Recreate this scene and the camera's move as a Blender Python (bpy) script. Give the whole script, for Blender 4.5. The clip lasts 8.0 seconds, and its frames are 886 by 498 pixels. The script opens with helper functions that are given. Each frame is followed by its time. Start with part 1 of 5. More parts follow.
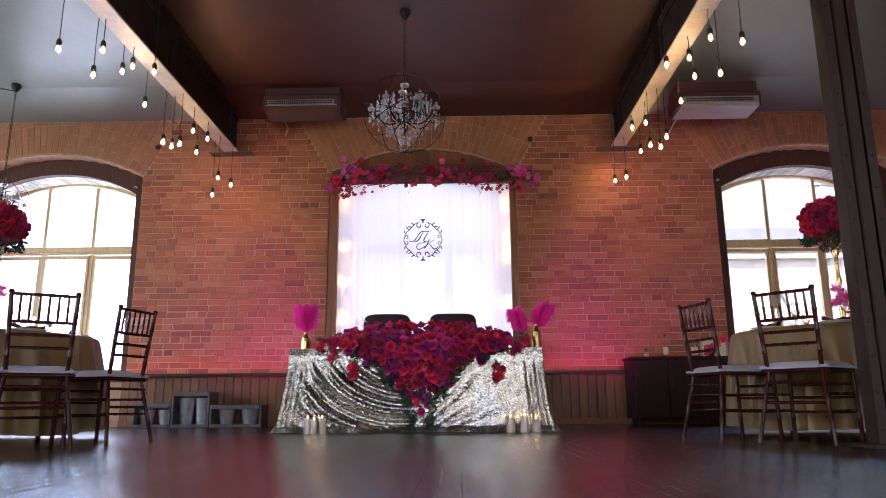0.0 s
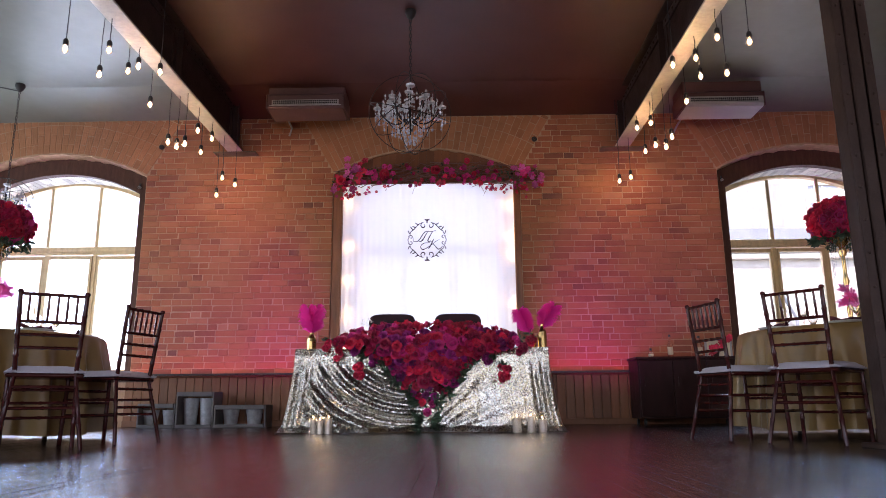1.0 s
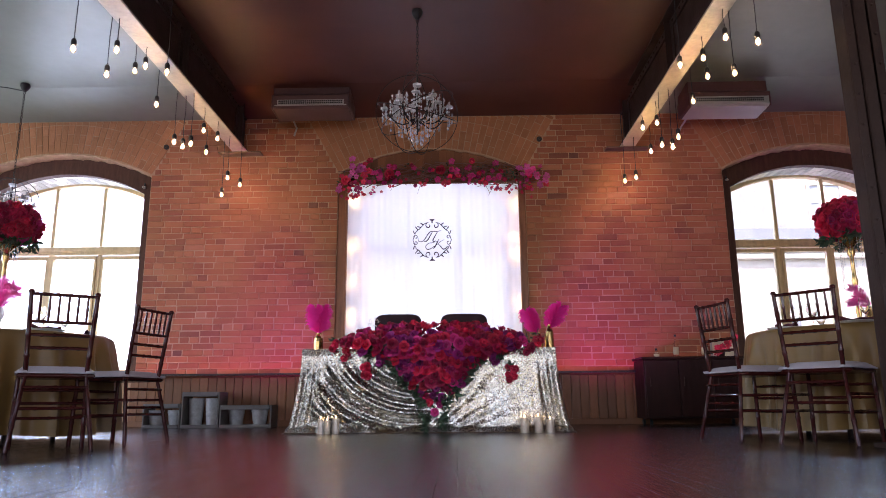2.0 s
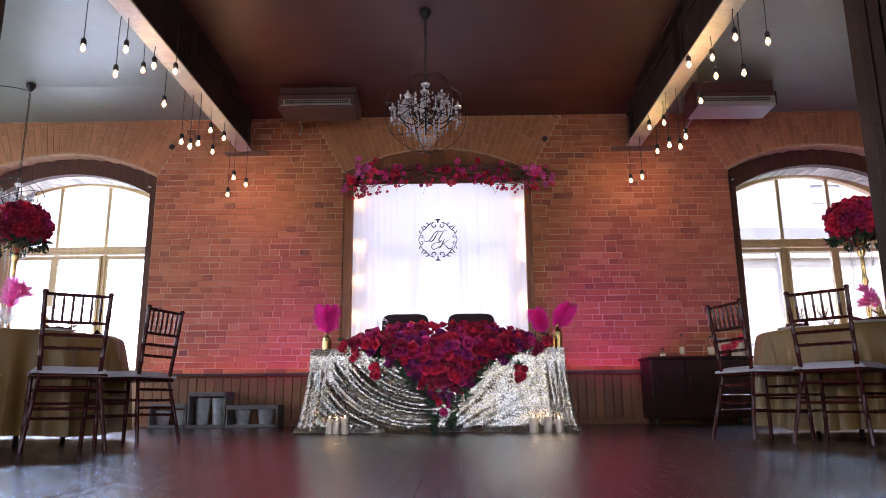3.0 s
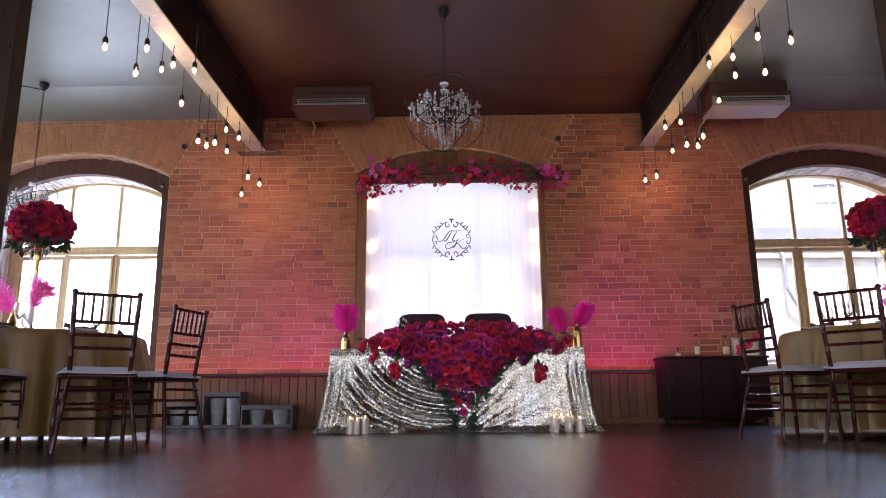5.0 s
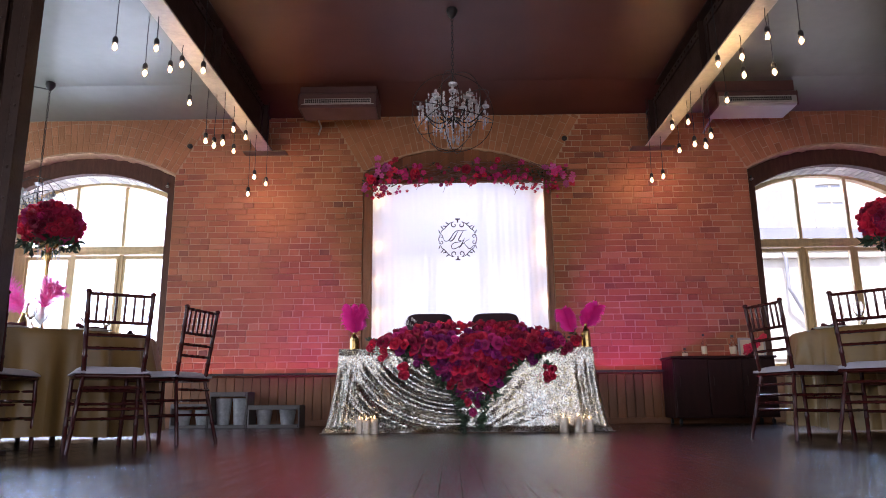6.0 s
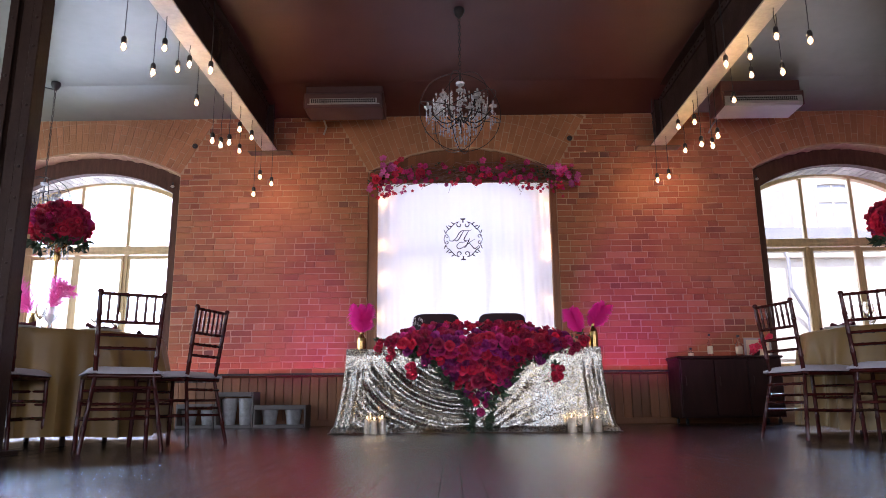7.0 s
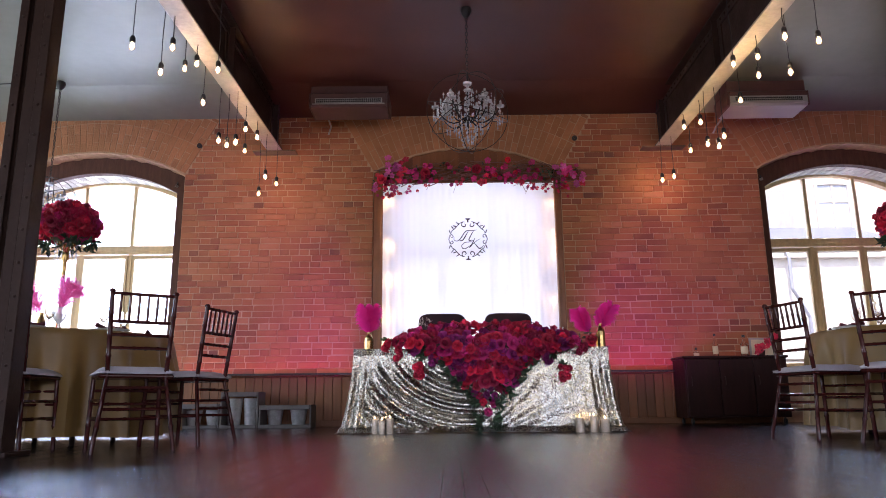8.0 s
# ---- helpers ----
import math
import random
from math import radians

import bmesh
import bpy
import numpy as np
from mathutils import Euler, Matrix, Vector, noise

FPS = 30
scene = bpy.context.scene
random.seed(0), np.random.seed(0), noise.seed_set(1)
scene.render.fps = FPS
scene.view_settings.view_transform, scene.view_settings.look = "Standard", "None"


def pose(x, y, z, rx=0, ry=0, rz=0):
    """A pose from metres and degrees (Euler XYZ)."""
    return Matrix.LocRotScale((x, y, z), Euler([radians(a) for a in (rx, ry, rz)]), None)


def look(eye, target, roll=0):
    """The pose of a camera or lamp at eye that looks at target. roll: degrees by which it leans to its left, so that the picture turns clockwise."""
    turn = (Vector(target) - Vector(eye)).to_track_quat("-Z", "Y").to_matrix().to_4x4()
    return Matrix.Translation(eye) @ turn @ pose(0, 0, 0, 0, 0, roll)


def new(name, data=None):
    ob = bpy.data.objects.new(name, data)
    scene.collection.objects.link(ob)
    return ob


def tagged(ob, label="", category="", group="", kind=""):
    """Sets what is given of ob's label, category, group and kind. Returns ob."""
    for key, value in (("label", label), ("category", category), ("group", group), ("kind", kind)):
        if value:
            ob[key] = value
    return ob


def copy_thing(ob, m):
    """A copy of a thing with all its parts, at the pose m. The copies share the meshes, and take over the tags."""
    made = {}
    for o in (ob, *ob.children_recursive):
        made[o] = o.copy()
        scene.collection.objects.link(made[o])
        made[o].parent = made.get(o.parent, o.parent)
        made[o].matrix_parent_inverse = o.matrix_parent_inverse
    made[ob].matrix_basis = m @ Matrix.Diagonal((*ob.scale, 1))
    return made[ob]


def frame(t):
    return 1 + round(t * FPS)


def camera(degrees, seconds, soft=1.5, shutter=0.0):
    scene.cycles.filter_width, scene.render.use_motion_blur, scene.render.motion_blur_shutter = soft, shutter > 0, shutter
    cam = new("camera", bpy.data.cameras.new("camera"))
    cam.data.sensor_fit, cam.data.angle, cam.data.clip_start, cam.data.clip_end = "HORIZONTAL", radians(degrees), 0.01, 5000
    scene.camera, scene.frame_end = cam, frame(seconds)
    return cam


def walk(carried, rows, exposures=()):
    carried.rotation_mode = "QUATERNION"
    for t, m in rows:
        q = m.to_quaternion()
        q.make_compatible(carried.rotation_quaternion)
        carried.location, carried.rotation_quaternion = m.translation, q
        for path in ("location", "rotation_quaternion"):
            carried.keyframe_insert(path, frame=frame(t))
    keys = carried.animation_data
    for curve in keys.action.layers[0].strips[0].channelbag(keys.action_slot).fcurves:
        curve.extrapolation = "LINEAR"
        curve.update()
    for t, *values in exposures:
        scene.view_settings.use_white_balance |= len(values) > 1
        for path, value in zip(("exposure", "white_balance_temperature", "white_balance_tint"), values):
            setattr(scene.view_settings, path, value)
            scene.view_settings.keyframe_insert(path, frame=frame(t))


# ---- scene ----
cam = camera(64.2, 8.0, soft=0.9)
METRES, EYE, TILT, LEAN, TURN = 0.66, 0.25, 0.0, 0.0, 1.1
ROWS = [
    (0.0, 0.0, 0.0, 0.0, 0.09, 12.32, 0.4),
    (0.5, -0.0386, 0.0027, -0.0001, 0.08, 12.33, 0.4),
    (1.0, -0.0947, 0.0065, 0.0004, 0.02, 12.33, 0.41),
    (1.5, -0.1402, 0.0102, 0.0022, 0.02, 12.33, 0.41),
    (3.0, -0.3375, 0.0142, 0.0079, -0.13, 12.3, 0.45),
    (3.5, -0.4073, 0.0182, 0.0106, -0.17, 12.29, 0.45),
    (4.0, -0.4895, 0.0223, 0.0103, -0.23, 12.29, 0.48),
    (4.5, -0.5625, 0.0285, 0.0104, -0.26, 12.29, 0.49),
    (6.0, -0.7658, 0.0421, 0.0138, -0.35, 12.28, 0.52),
    (6.5, -0.8182, 0.0451, 0.0145, -0.36, 12.28, 0.53),
    (7.0, -0.8752, 0.0477, 0.0142, -0.38, 12.28, 0.53),
    (7.5, -0.9339, 0.0508, 0.0153, -0.43, 12.28, 0.54),
    (8.0, -0.9979, 0.0532, 0.0146, -0.51, 12.28, 0.54),
]
walk(cam, [(t, pose(0, 0, EYE, TILT, LEAN, TURN) @ pose(METRES * x, METRES * y, METRES * z, 90 + pitch, roll, yaw)) for t, x, y, z, yaw, pitch, roll in ROWS], exposures=[(0.0, 3.0, 6350, 29), (8.0, 3.0, 6350, 29)])

X0, X1, BACK = -7.9, 7.1, -3.5
# ---- world, sun, large lights, exposure ----
world = bpy.data.worlds.new("sky")
scene.world = world
world.use_nodes = True
_n = world.node_tree.nodes
_sky = _n.new("ShaderNodeTexSky")
_sky.sky_type = "NISHITA"
_sky.sun_disc = False
_sky.sun_elevation = radians(62)
_sky.sun_rotation = radians(200)
_sky.air_density = 1.2
_sky.dust_density = 1.5
world.node_tree.links.new(_sky.outputs[0], _n["Background"].inputs[0])
_n["Background"].inputs[1].default_value = 0.10


def lamp(name, kind, m, energy, color=(1, 1, 1), **kw):
    d = bpy.data.lights.new(name, kind)
    d.energy, d.color = energy, color
    if kind == "SUN":
        d.angle = radians(0.6)
    if kind == "AREA":
        d.shape, d.size, d.size_y = "RECTANGLE", kw["w"], kw["h"]
    if kind == "POINT":
        d.shadow_soft_size = kw["r"]
    ob = new(name, d)
    ob.matrix_world = m
    return ob


lamp("sun", "SUN", look((-3, -5, 42), (3, 16, 0)), 1.75, (1.0, 0.95, 0.88))
# daylight of added, unseen windows behind the camera, and daylight behind the curtain
for _x in (-5.22, -0.42, 4.42):
    lamp("window_daylight", "AREA", look((_x, -3.38, 2.1), (_x, 5, 2.4)), 7.5, (0.86, 0.92, 1.0), w=2.2, h=2.6)
lamp("curtain_daylight", "AREA", look((-0.42, 9.95, 1.9), (-0.42, 5, 1.9)), 5.5, (0.93, 0.94, 1.0), w=2.6, h=3.0)
# daylight of added, unseen west wall windows, to brighten the left bay
for _y in (4.2, 7.0):
    lamp("window_daylight", "AREA", look((X0 - 0.02, _y, 2.05), (0, _y, 1.75)), 11, (0.70, 0.92, 0.93), w=2.2, h=2.6)
# skylight coming down into the yard windows
for _x, _e in ((-5.2, 105), (4.42, 70)):
    lamp("window_daylight", "AREA", look((_x, 10.6, 4.3), (_x, 4.0, 0.0)), _e, (0.46, 0.70, 1.0), w=2.4, h=1.4)
lamp("window_daylight", "AREA", look((-5.22, 9.35, 1.85), (-5.22, 4.0, 1.85)), 14, (0.62, 0.80, 1.0), w=2.1, h=2.4)
# pink light strips on the ledge of the panelling, shining up the brickwork
for _a, _b in ((-3.95, -1.75), (0.95, 3.1)):
    for _i, _c in ((0, (1.0, 0.06, 0.12)), (1, (0.95, 0.05, 0.55))):
        lamp("led_strip_light", "AREA", look(((_a + _b) / 2, 8.47 - 0.045 * _i, 0.617), ((_a + _b) / 2, 8.52 + 0.05 * _i, 2.0)), 0.125, _c, w=_b - _a, h=0.02)

# magenta uplighters on the floor behind the head table
UPLIGHTS = [((-1.2, 7.25, 0.16), (-2.95, 8.55, 1.7)), ((0.45, 7.25, 0.16), (2.2, 8.55, 1.7))]
for _e, _t in UPLIGHTS:
    _l = lamp("uplighter_beam", "SPOT", look(_e, _t), 17, (0.85, 0.04, 0.95))
    _l.data.spot_size, _l.data.spot_blend, _l.data.shadow_soft_size = radians(64), 0.9, 0.05


# ---- materials ----
def mat(name, color, rough=0.6, metal=0.0, var=0.25, scale=6.0, bump=0.15, fine=60.0, color2=None, spec=0.5, island=0, stretch=None):
    """A surface with variation at two scales; island: 1 varies by object, 2 by joined piece."""
    m = bpy.data.materials.new(name)
    m.use_nodes = True
    t = m.node_tree
    N, L = t.nodes, t.links
    b = N["Principled BSDF"]
    b.inputs["Roughness"].default_value, b.inputs["Metallic"].default_value = rough, metal
    b.inputs["Specular IOR Level"].default_value = spec
    co = N.new("ShaderNodeTexCoord")
    src = co.outputs["Object"]
    if stretch:
        mp = N.new("ShaderNodeMapping")
        mp.inputs["Scale"].default_value = stretch
        L.new(src, mp.inputs[0])
        src = mp.outputs[0]
    if island:
        g = N.new("ShaderNodeObjectInfo") if island == 1 else N.new("ShaderNodeNewGeometry")
        rnd = g.outputs["Random"] if island == 1 else g.outputs["Random Per Island"]
        sh = N.new("ShaderNodeVectorMath")
        sh.operation = "ADD"
        mu = N.new("ShaderNodeMath")
        mu.operation = "MULTIPLY"
        mu.inputs[1].default_value = 37.0
        L.new(rnd, mu.inputs[0])
        L.new(src, sh.inputs[0])
        L.new(mu.outputs[0], sh.inputs[1])
        src = sh.outputs[0]
    n1, n2 = N.new("ShaderNodeTexNoise"), N.new("ShaderNodeTexNoise")
    for n, s in ((n1, scale), (n2, fine)):
        n.inputs["Scale"].default_value, n.inputs["Detail"].default_value = s, 5.0
        L.new(src, n.inputs["Vector"])
    mix = N.new("ShaderNodeMix")
    mix.data_type = "RGBA"
    c2 = color2 or tuple(c * (1 - var) for c in color)
    mix.inputs[6].default_value, mix.inputs[7].default_value = (*color, 1), (*c2, 1)
    ad = N.new("ShaderNodeMath")
    ad.operation = "MULTIPLY_ADD"
    ad.inputs[1].default_value, ad.inputs[2].default_value = 0.5, 0.0
    L.new(n2.outputs[0], ad.inputs[0])
    ad2 = N.new("ShaderNodeMath")
    ad2.operation = "MULTIPLY_ADD"
    ad2.inputs[1].default_value = 0.9
    L.new(n1.outputs[0], ad2.inputs[0])
    L.new(ad.outputs[0], ad2.inputs[2])
    rg = N.new("ShaderNodeMapRange")
    rg.inputs[1].default_value, rg.inputs[2].default_value = 0.45, 0.95
    L.new(ad2.outputs[0], rg.inputs[0])
    L.new(rg.outputs[0], mix.inputs[0])
    out = mix.outputs[2]
    if island:
        hs = N.new("ShaderNodeHueSaturation")
        mr = N.new("ShaderNodeMapRange")
        mr.inputs[3].default_value, mr.inputs[4].default_value = 1 - 1.3 * var, 1 + 1.1 * var
        L.new(rnd, mr.inputs[0])
        L.new(mr.outputs[0], hs.inputs["Value"])
        L.new(out, hs.inputs["Color"])
        out = hs.outputs[0]
    L.new(out, b.inputs["Base Color"])
    rr = N.new("ShaderNodeMapRange")
    rr.inputs[3].default_value, rr.inputs[4].default_value = max(0.02, rough - 0.08), min(1, rough + 0.12)
    L.new(n1.outputs[0], rr.inputs[0])
    L.new(rr.outputs[0], b.inputs["Roughness"])
    if bump:
        bp = N.new("ShaderNodeBump")
        bp.inputs["Strength"].default_value, bp.inputs["Distance"].default_value = bump, 0.01
        L.new(n2.outputs[0], bp.inputs["Height"])
        L.new(bp.outputs[0], b.inputs["Normal"])
    return m


def glow(name, color, strength):
    m = bpy.data.materials.new(name)
    m.use_nodes = True
    b = m.node_tree.nodes["Principled BSDF"]
    b.inputs["Base Color"].default_value = (*color, 1)
    b.inputs["Emission Color"].default_value = (*color, 1)
    b.inputs["Emission Strength"].default_value = strength
    return m


def glass(name, color=(1, 1, 1), rough=0.0, ior=1.45):
    m = bpy.data.materials.new(name)
    m.use_nodes = True
    b = m.node_tree.nodes["Principled BSDF"]
    b.inputs["Base Color"].default_value = (*color, 1)
    b.inputs["Transmission Weight"].default_value = 1.0
    b.inputs["Roughness"].default_value, b.inputs["IOR"].default_value = rough, ior
    return m


def brick_mat(name, island):
    """Old red-orange brick, piece by piece from pale orange to burnt brown, with a lime bloom."""
    m = mat(name, (0.37, 0.116, 0.052), 0.85, var=0.24, scale=11, bump=0.8, fine=75, color2=(0.25, 0.088, 0.052), island=island)
    return bloom(m, island)


def bloom(m, island):
    """Piece-by-piece tone and a patchy ochre lime bloom over brick and joint alike."""
    t = m.node_tree
    N, L = t.nodes, t.links
    b = N["Principled BSDF"]
    old = b.inputs["Base Color"].links[0].from_socket
    mx = N.new("ShaderNodeMix")
    mx.data_type = "RGBA"
    mx.inputs[0].default_value = 0.6 if island else 0.0
    g = N.new("ShaderNodeObjectInfo") if island == 1 else N.new("ShaderNodeNewGeometry")
    rp = N.new("ShaderNodeValToRGB")
    cr = rp.color_ramp
    cr.elements[0].position, cr.elements[0].color = 0.0, (0.10, 0.05, 0.055, 1)
    cr.elements[1].position, cr.elements[1].color = 1.0, (0.44, 0.22, 0.13, 1)
    for p, c in ((0.03, (0.22, 0.08, 0.055, 1)), (0.2, (0.31, 0.105, 0.058, 1)), (0.5, (0.355, 0.118, 0.054, 1)), (0.93, (0.42, 0.17, 0.08, 1))):
        e = cr.elements.new(p)
        e.color = c
    L.new(g.outputs["Random" if island == 1 else "Random Per Island"], rp.inputs[0])
    L.new(old, mx.inputs[6])
    L.new(rp.outputs[0], mx.inputs[7])
    geo = N.new("ShaderNodeNewGeometry")
    no = N.new("ShaderNodeTexNoise")
    no.inputs["Scale"].default_value, no.inputs["Detail"].default_value = 1.3, 8
    L.new(geo.outputs["Position"], no.inputs["Vector"])
    r2 = N.new("ShaderNodeMapRange")
    r2.inputs[1].default_value, r2.inputs[2].default_value, r2.inputs[4].default_value = 0.42, 0.66, 0.7
    L.new(no.outputs[0], r2.inputs[0])
    m2 = N.new("ShaderNodeMix")
    m2.data_type = "RGBA"
    m2.inputs[7].default_value = (0.385, 0.165, 0.072, 1)
    L.new(r2.outputs[0], m2.inputs[0])
    L.new(mx.outputs[2], m2.inputs[6])
    L.new(m2.outputs[2], b.inputs["Base Color"])
    return m


BRICK, BRICKS = brick_mat("brick_piece", 1), brick_mat("brick_joined", 2)
ARCH_BRICK = bloom(mat("ochre_arch_brick", (0.45, 0.200, 0.090), 0.88, var=0.14, scale=11, bump=0.8, fine=75, color2=(0.35, 0.15, 0.072), island=2), 0)
MORTAR = mat("lime_mortar", (0.55, 0.37, 0.235), 0.95, var=0.35, scale=4, bump=0.8, fine=80)
bloom(MORTAR, 0)
PALE_BRICK = mat("pale_chipped_brick", (0.54, 0.34, 0.20), 0.9, var=0.35, scale=14, bump=0.8, fine=70)
SOFFIT = mat("pale_limewashed_brick", (0.42, 0.35, 0.28), 0.9, var=0.3, scale=8, bump=0.7, fine=70)
SOFFIT_BRICK = mat("limewashed_soffit_brick", (0.66, 0.58, 0.47), 0.85, var=0.25, scale=14, bump=0.5, fine=70, island=1)
CEIL_GREY = mat("grey_ceiling_paint", (0.185, 0.205, 0.170), 0.34, var=0.2, scale=0.9, bump=0.06, fine=9)
# middle bay, coloured darker and browner than the side bays
CEIL_BROWN = mat("brown_ceiling", (0.105, 0.032, 0.023), 0.5, var=0.25, scale=1.2, bump=0.05)
PLASTER = mat("plain_wall_plaster", (0.45, 0.30, 0.22), 0.9, var=0.15, scale=2, bump=0.2)
WOOD_PANEL = mat("brown_panel_wood", (0.215, 0.076, 0.022), 0.5, var=0.18, scale=3, bump=0.25, fine=22, island=1, stretch=(9, 9, 0.8))
WOOD_DARK = mat("dark_stained_wood", (0.030, 0.010, 0.008), 0.5, var=0.4, scale=3, bump=0.15, fine=25, stretch=(6, 6, 1), spec=0.15)
WOOD_JAMB = mat("brown_jamb_wood", (0.30, 0.10, 0.03), 0.38, var=0.4, scale=3, bump=0.2, fine=25, stretch=(8, 8, 0.8))
WOOD_CASING = mat("red_brown_casing_wood", (0.10, 0.040, 0.024), 0.65, var=0.45, scale=4, bump=0.3, fine=25, stretch=(6, 6, 1), spec=0.3)
PINE = mat("varnished_pine", (0.68, 0.48, 0.24), 0.4, var=0.3, scale=4, bump=0.1, fine=30, stretch=(6, 6, 1))
FLOOR_P = mat("dark_floor_board", (0.024, 0.016, 0.014), 0.17, var=0.35, scale=2.5, bump=0.42, fine=20, island=1, stretch=(5, 0.35, 5), spec=0.5)
FLOOR_J = mat("dark_floor_boards", (0.024, 0.016, 0.014), 0.17, var=0.35, scale=2.5, bump=0.42, fine=20, island=2, stretch=(5, 0.35, 5), spec=0.5)
SUBFLOOR = mat("floor_gap_dirt", (0.012, 0.009, 0.008), 0.9)
STEEL = mat("dark_brown_painted_steel", (0.046, 0.024, 0.017), 0.5, var=0.35, scale=5, bump=0.2, fine=45, spec=0.25)
FLANGE = mat("cream_painted_steel", (0.58, 0.52, 0.42), 0.38, var=0.4, scale=3, bump=0.1, fine=30)
MAHOG = mat("mahogany_lacquer", (0.060, 0.010, 0.008), 0.2, var=0.4, scale=8, bump=0.05, fine=40, spec=0.3)
CUSHION = mat("white_cushion_cloth", (0.50, 0.47, 0.50), 0.9, var=0.12, scale=14, bump=0.3, fine=200)
GOLD_CLOTH = mat("old_gold_satin", (0.27, 0.158, 0.045), 0.42, var=0.25, scale=3, bump=0.08, fine=300)
BLACK_PL = mat("black_plastic", (0.012, 0.012, 0.013), 0.35, var=0.2, bump=0.02)
CABLE = mat("grey_cloth_cable", (0.05, 0.05, 0.05), 0.8, var=0.2, bump=0.1)
GOLD = mat("polished_gold_metal", (0.72, 0.50, 0.20), 0.22, 1.0, var=0.2, scale=8, bump=0.03)
ZINC = mat("galvanised_zinc", (0.74, 0.75, 0.76), 0.32, 0.4, var=0.35, scale=18, bump=0.1, fine=50)
CRATE = mat("grey_weathered_wood", (0.14, 0.125, 0.118), 0.7, var=0.35, scale=5, bump=0.3, fine=30)
PANE = glass("window_glass")


# ---- mesh helpers ----
class Geo:
    """Collects vertices and faces for one mesh."""

    def __init__(self):
        self.v, self.f = [], []

    def add(self, vs, fs):
        k = len(self.v)
        self.v += [tuple(p) for p in vs]
        self.f += [tuple(i + k for i in q) for q in fs]
        return self

    def box(self, x0, x1, y0, y1, z0, z1, c=0.0, m=None):
        vs, fs = [], []
        if c <= 0:
            vs = [(x, y, z) for x in (x0, x1) for y in (y0, y1) for z in (z0, z1)]
            fs = [(0, 1, 3, 2), (4, 6, 7, 5), (0, 4, 5, 1), (2, 3, 7, 6), (0, 2, 6, 4), (1, 5, 7, 3)]
        else:
            c = min(c, (x1 - x0) / 2.1, (y1 - y0) / 2.1, (z1 - z0) / 2.1)
            b = bmesh.new()
            bmesh.ops.create_cube(b, size=1)
            for v in b.verts:
                v.co = ((x0 + x1) / 2 + v.co.x * (x1 - x0), (y0 + y1) / 2 + v.co.y * (y1 - y0), (z0 + z1) / 2 + v.co.z * (z1 - z0))
            bmesh.ops.bevel(b, geom=b.edges[:], offset=c, segments=1, affect="EDGES")
            b.verts.index_update()
            vs = [v.co[:] for v in b.verts]
            fs = [[v.index for v in f.verts] for f in b.faces]
            b.free()
        if m:
            vs = [(m @ Vector(p))[:] for p in vs]
        return self.add(vs, fs)

    def tube(self, pts, r, n=8, closed=False):
        """A round bar along pts; r: one radius or one for each point."""
        pts = [Vector(p) for p in pts]
        rs = r if isinstance(r, (list, tuple)) else [r] * len(pts)
        vs, fs, up, k = [], [], None, len(pts)
        for i, p in enumerate(pts):
            a = pts[(i - 1) % k] if (closed or i) else p
            b = pts[(i + 1) % k] if (closed or i < k - 1) else p
            d = (b - a).normalized()
            if up is None:
                up = d.orthogonal().normalized()
            up = (up - d * up.dot(d)).normalized()
            s = d.cross(up)
            for j in range(n):
                t = 2 * math.pi * j / n
                vs.append(p + rs[i] * (math.cos(t) * up + math.sin(t) * s))
        for i in range(k if closed else k - 1):
            for j in range(n):
                fs.append((i * n + j, i * n + (j + 1) % n, (i + 1) % k * n + (j + 1) % n, (i + 1) % k * n + j))
        if not closed:
            fs += [tuple(range(n))[::-1], tuple(range((k - 1) * n, k * n))]
        return self.add(vs, fs)

    def lathe(self, prof, n=20, at=(0, 0, 0), cap=True):
        """A body turned round the z axis from (radius, height) pairs."""
        vs, fs = [], []
        for r, z in prof:
            for j in range(n):
                t = 2 * math.pi * j / n
                vs.append((at[0] + r * math.cos(t), at[1] + r * math.sin(t), at[2] + z))
        for i in range(len(prof) - 1):
            for j in range(n):
                fs.append((i * n + j, i * n + (j + 1) % n, (i + 1) * n + (j + 1) % n, (i + 1) * n + j))
        if cap:
            fs += [tuple(range(n))[::-1], tuple(range((len(prof) - 1) * n, len(prof) * n))]
        return self.add(vs, fs)

    def extrude(self, poly, y0, y1):
        """A plate: the outline poly in x and z, between y0 and y1."""
        k = len(poly)
        vs = [(x, y0, z) for x, z in poly] + [(x, y1, z) for x, z in poly]
        fs = [tuple(range(k)), tuple(range(2 * k - 1, k - 1, -1))]
        fs += [(i, i + k, (i + 1) % k + k, (i + 1) % k) for i in range(k)]
        return self.add(vs, fs)

    def strip(self, inner, outer, y0, y1):
        """A frame between two lines of (x, z) points of equal number, between y0 and y1."""
        k = len(inner)
        vs = [(x, y, z) for y in (y0, y1) for line in (inner, outer) for x, z in line]
        fs = []
        for i in range(k - 1):
            a, b, c, d = i, i + 1, k + i + 1, k + i
            fs += [(a, b, c, d), (2 * k + d, 2 * k + c, 2 * k + b, 2 * k + a), (a, 2 * k + a, 2 * k + b, b), (d, c, 2 * k + c, 2 * k + d)]
        for e in (0, k - 1):
            fs.append((e, k + e, 3 * k + e, 2 * k + e))
        return self.add(vs, fs)

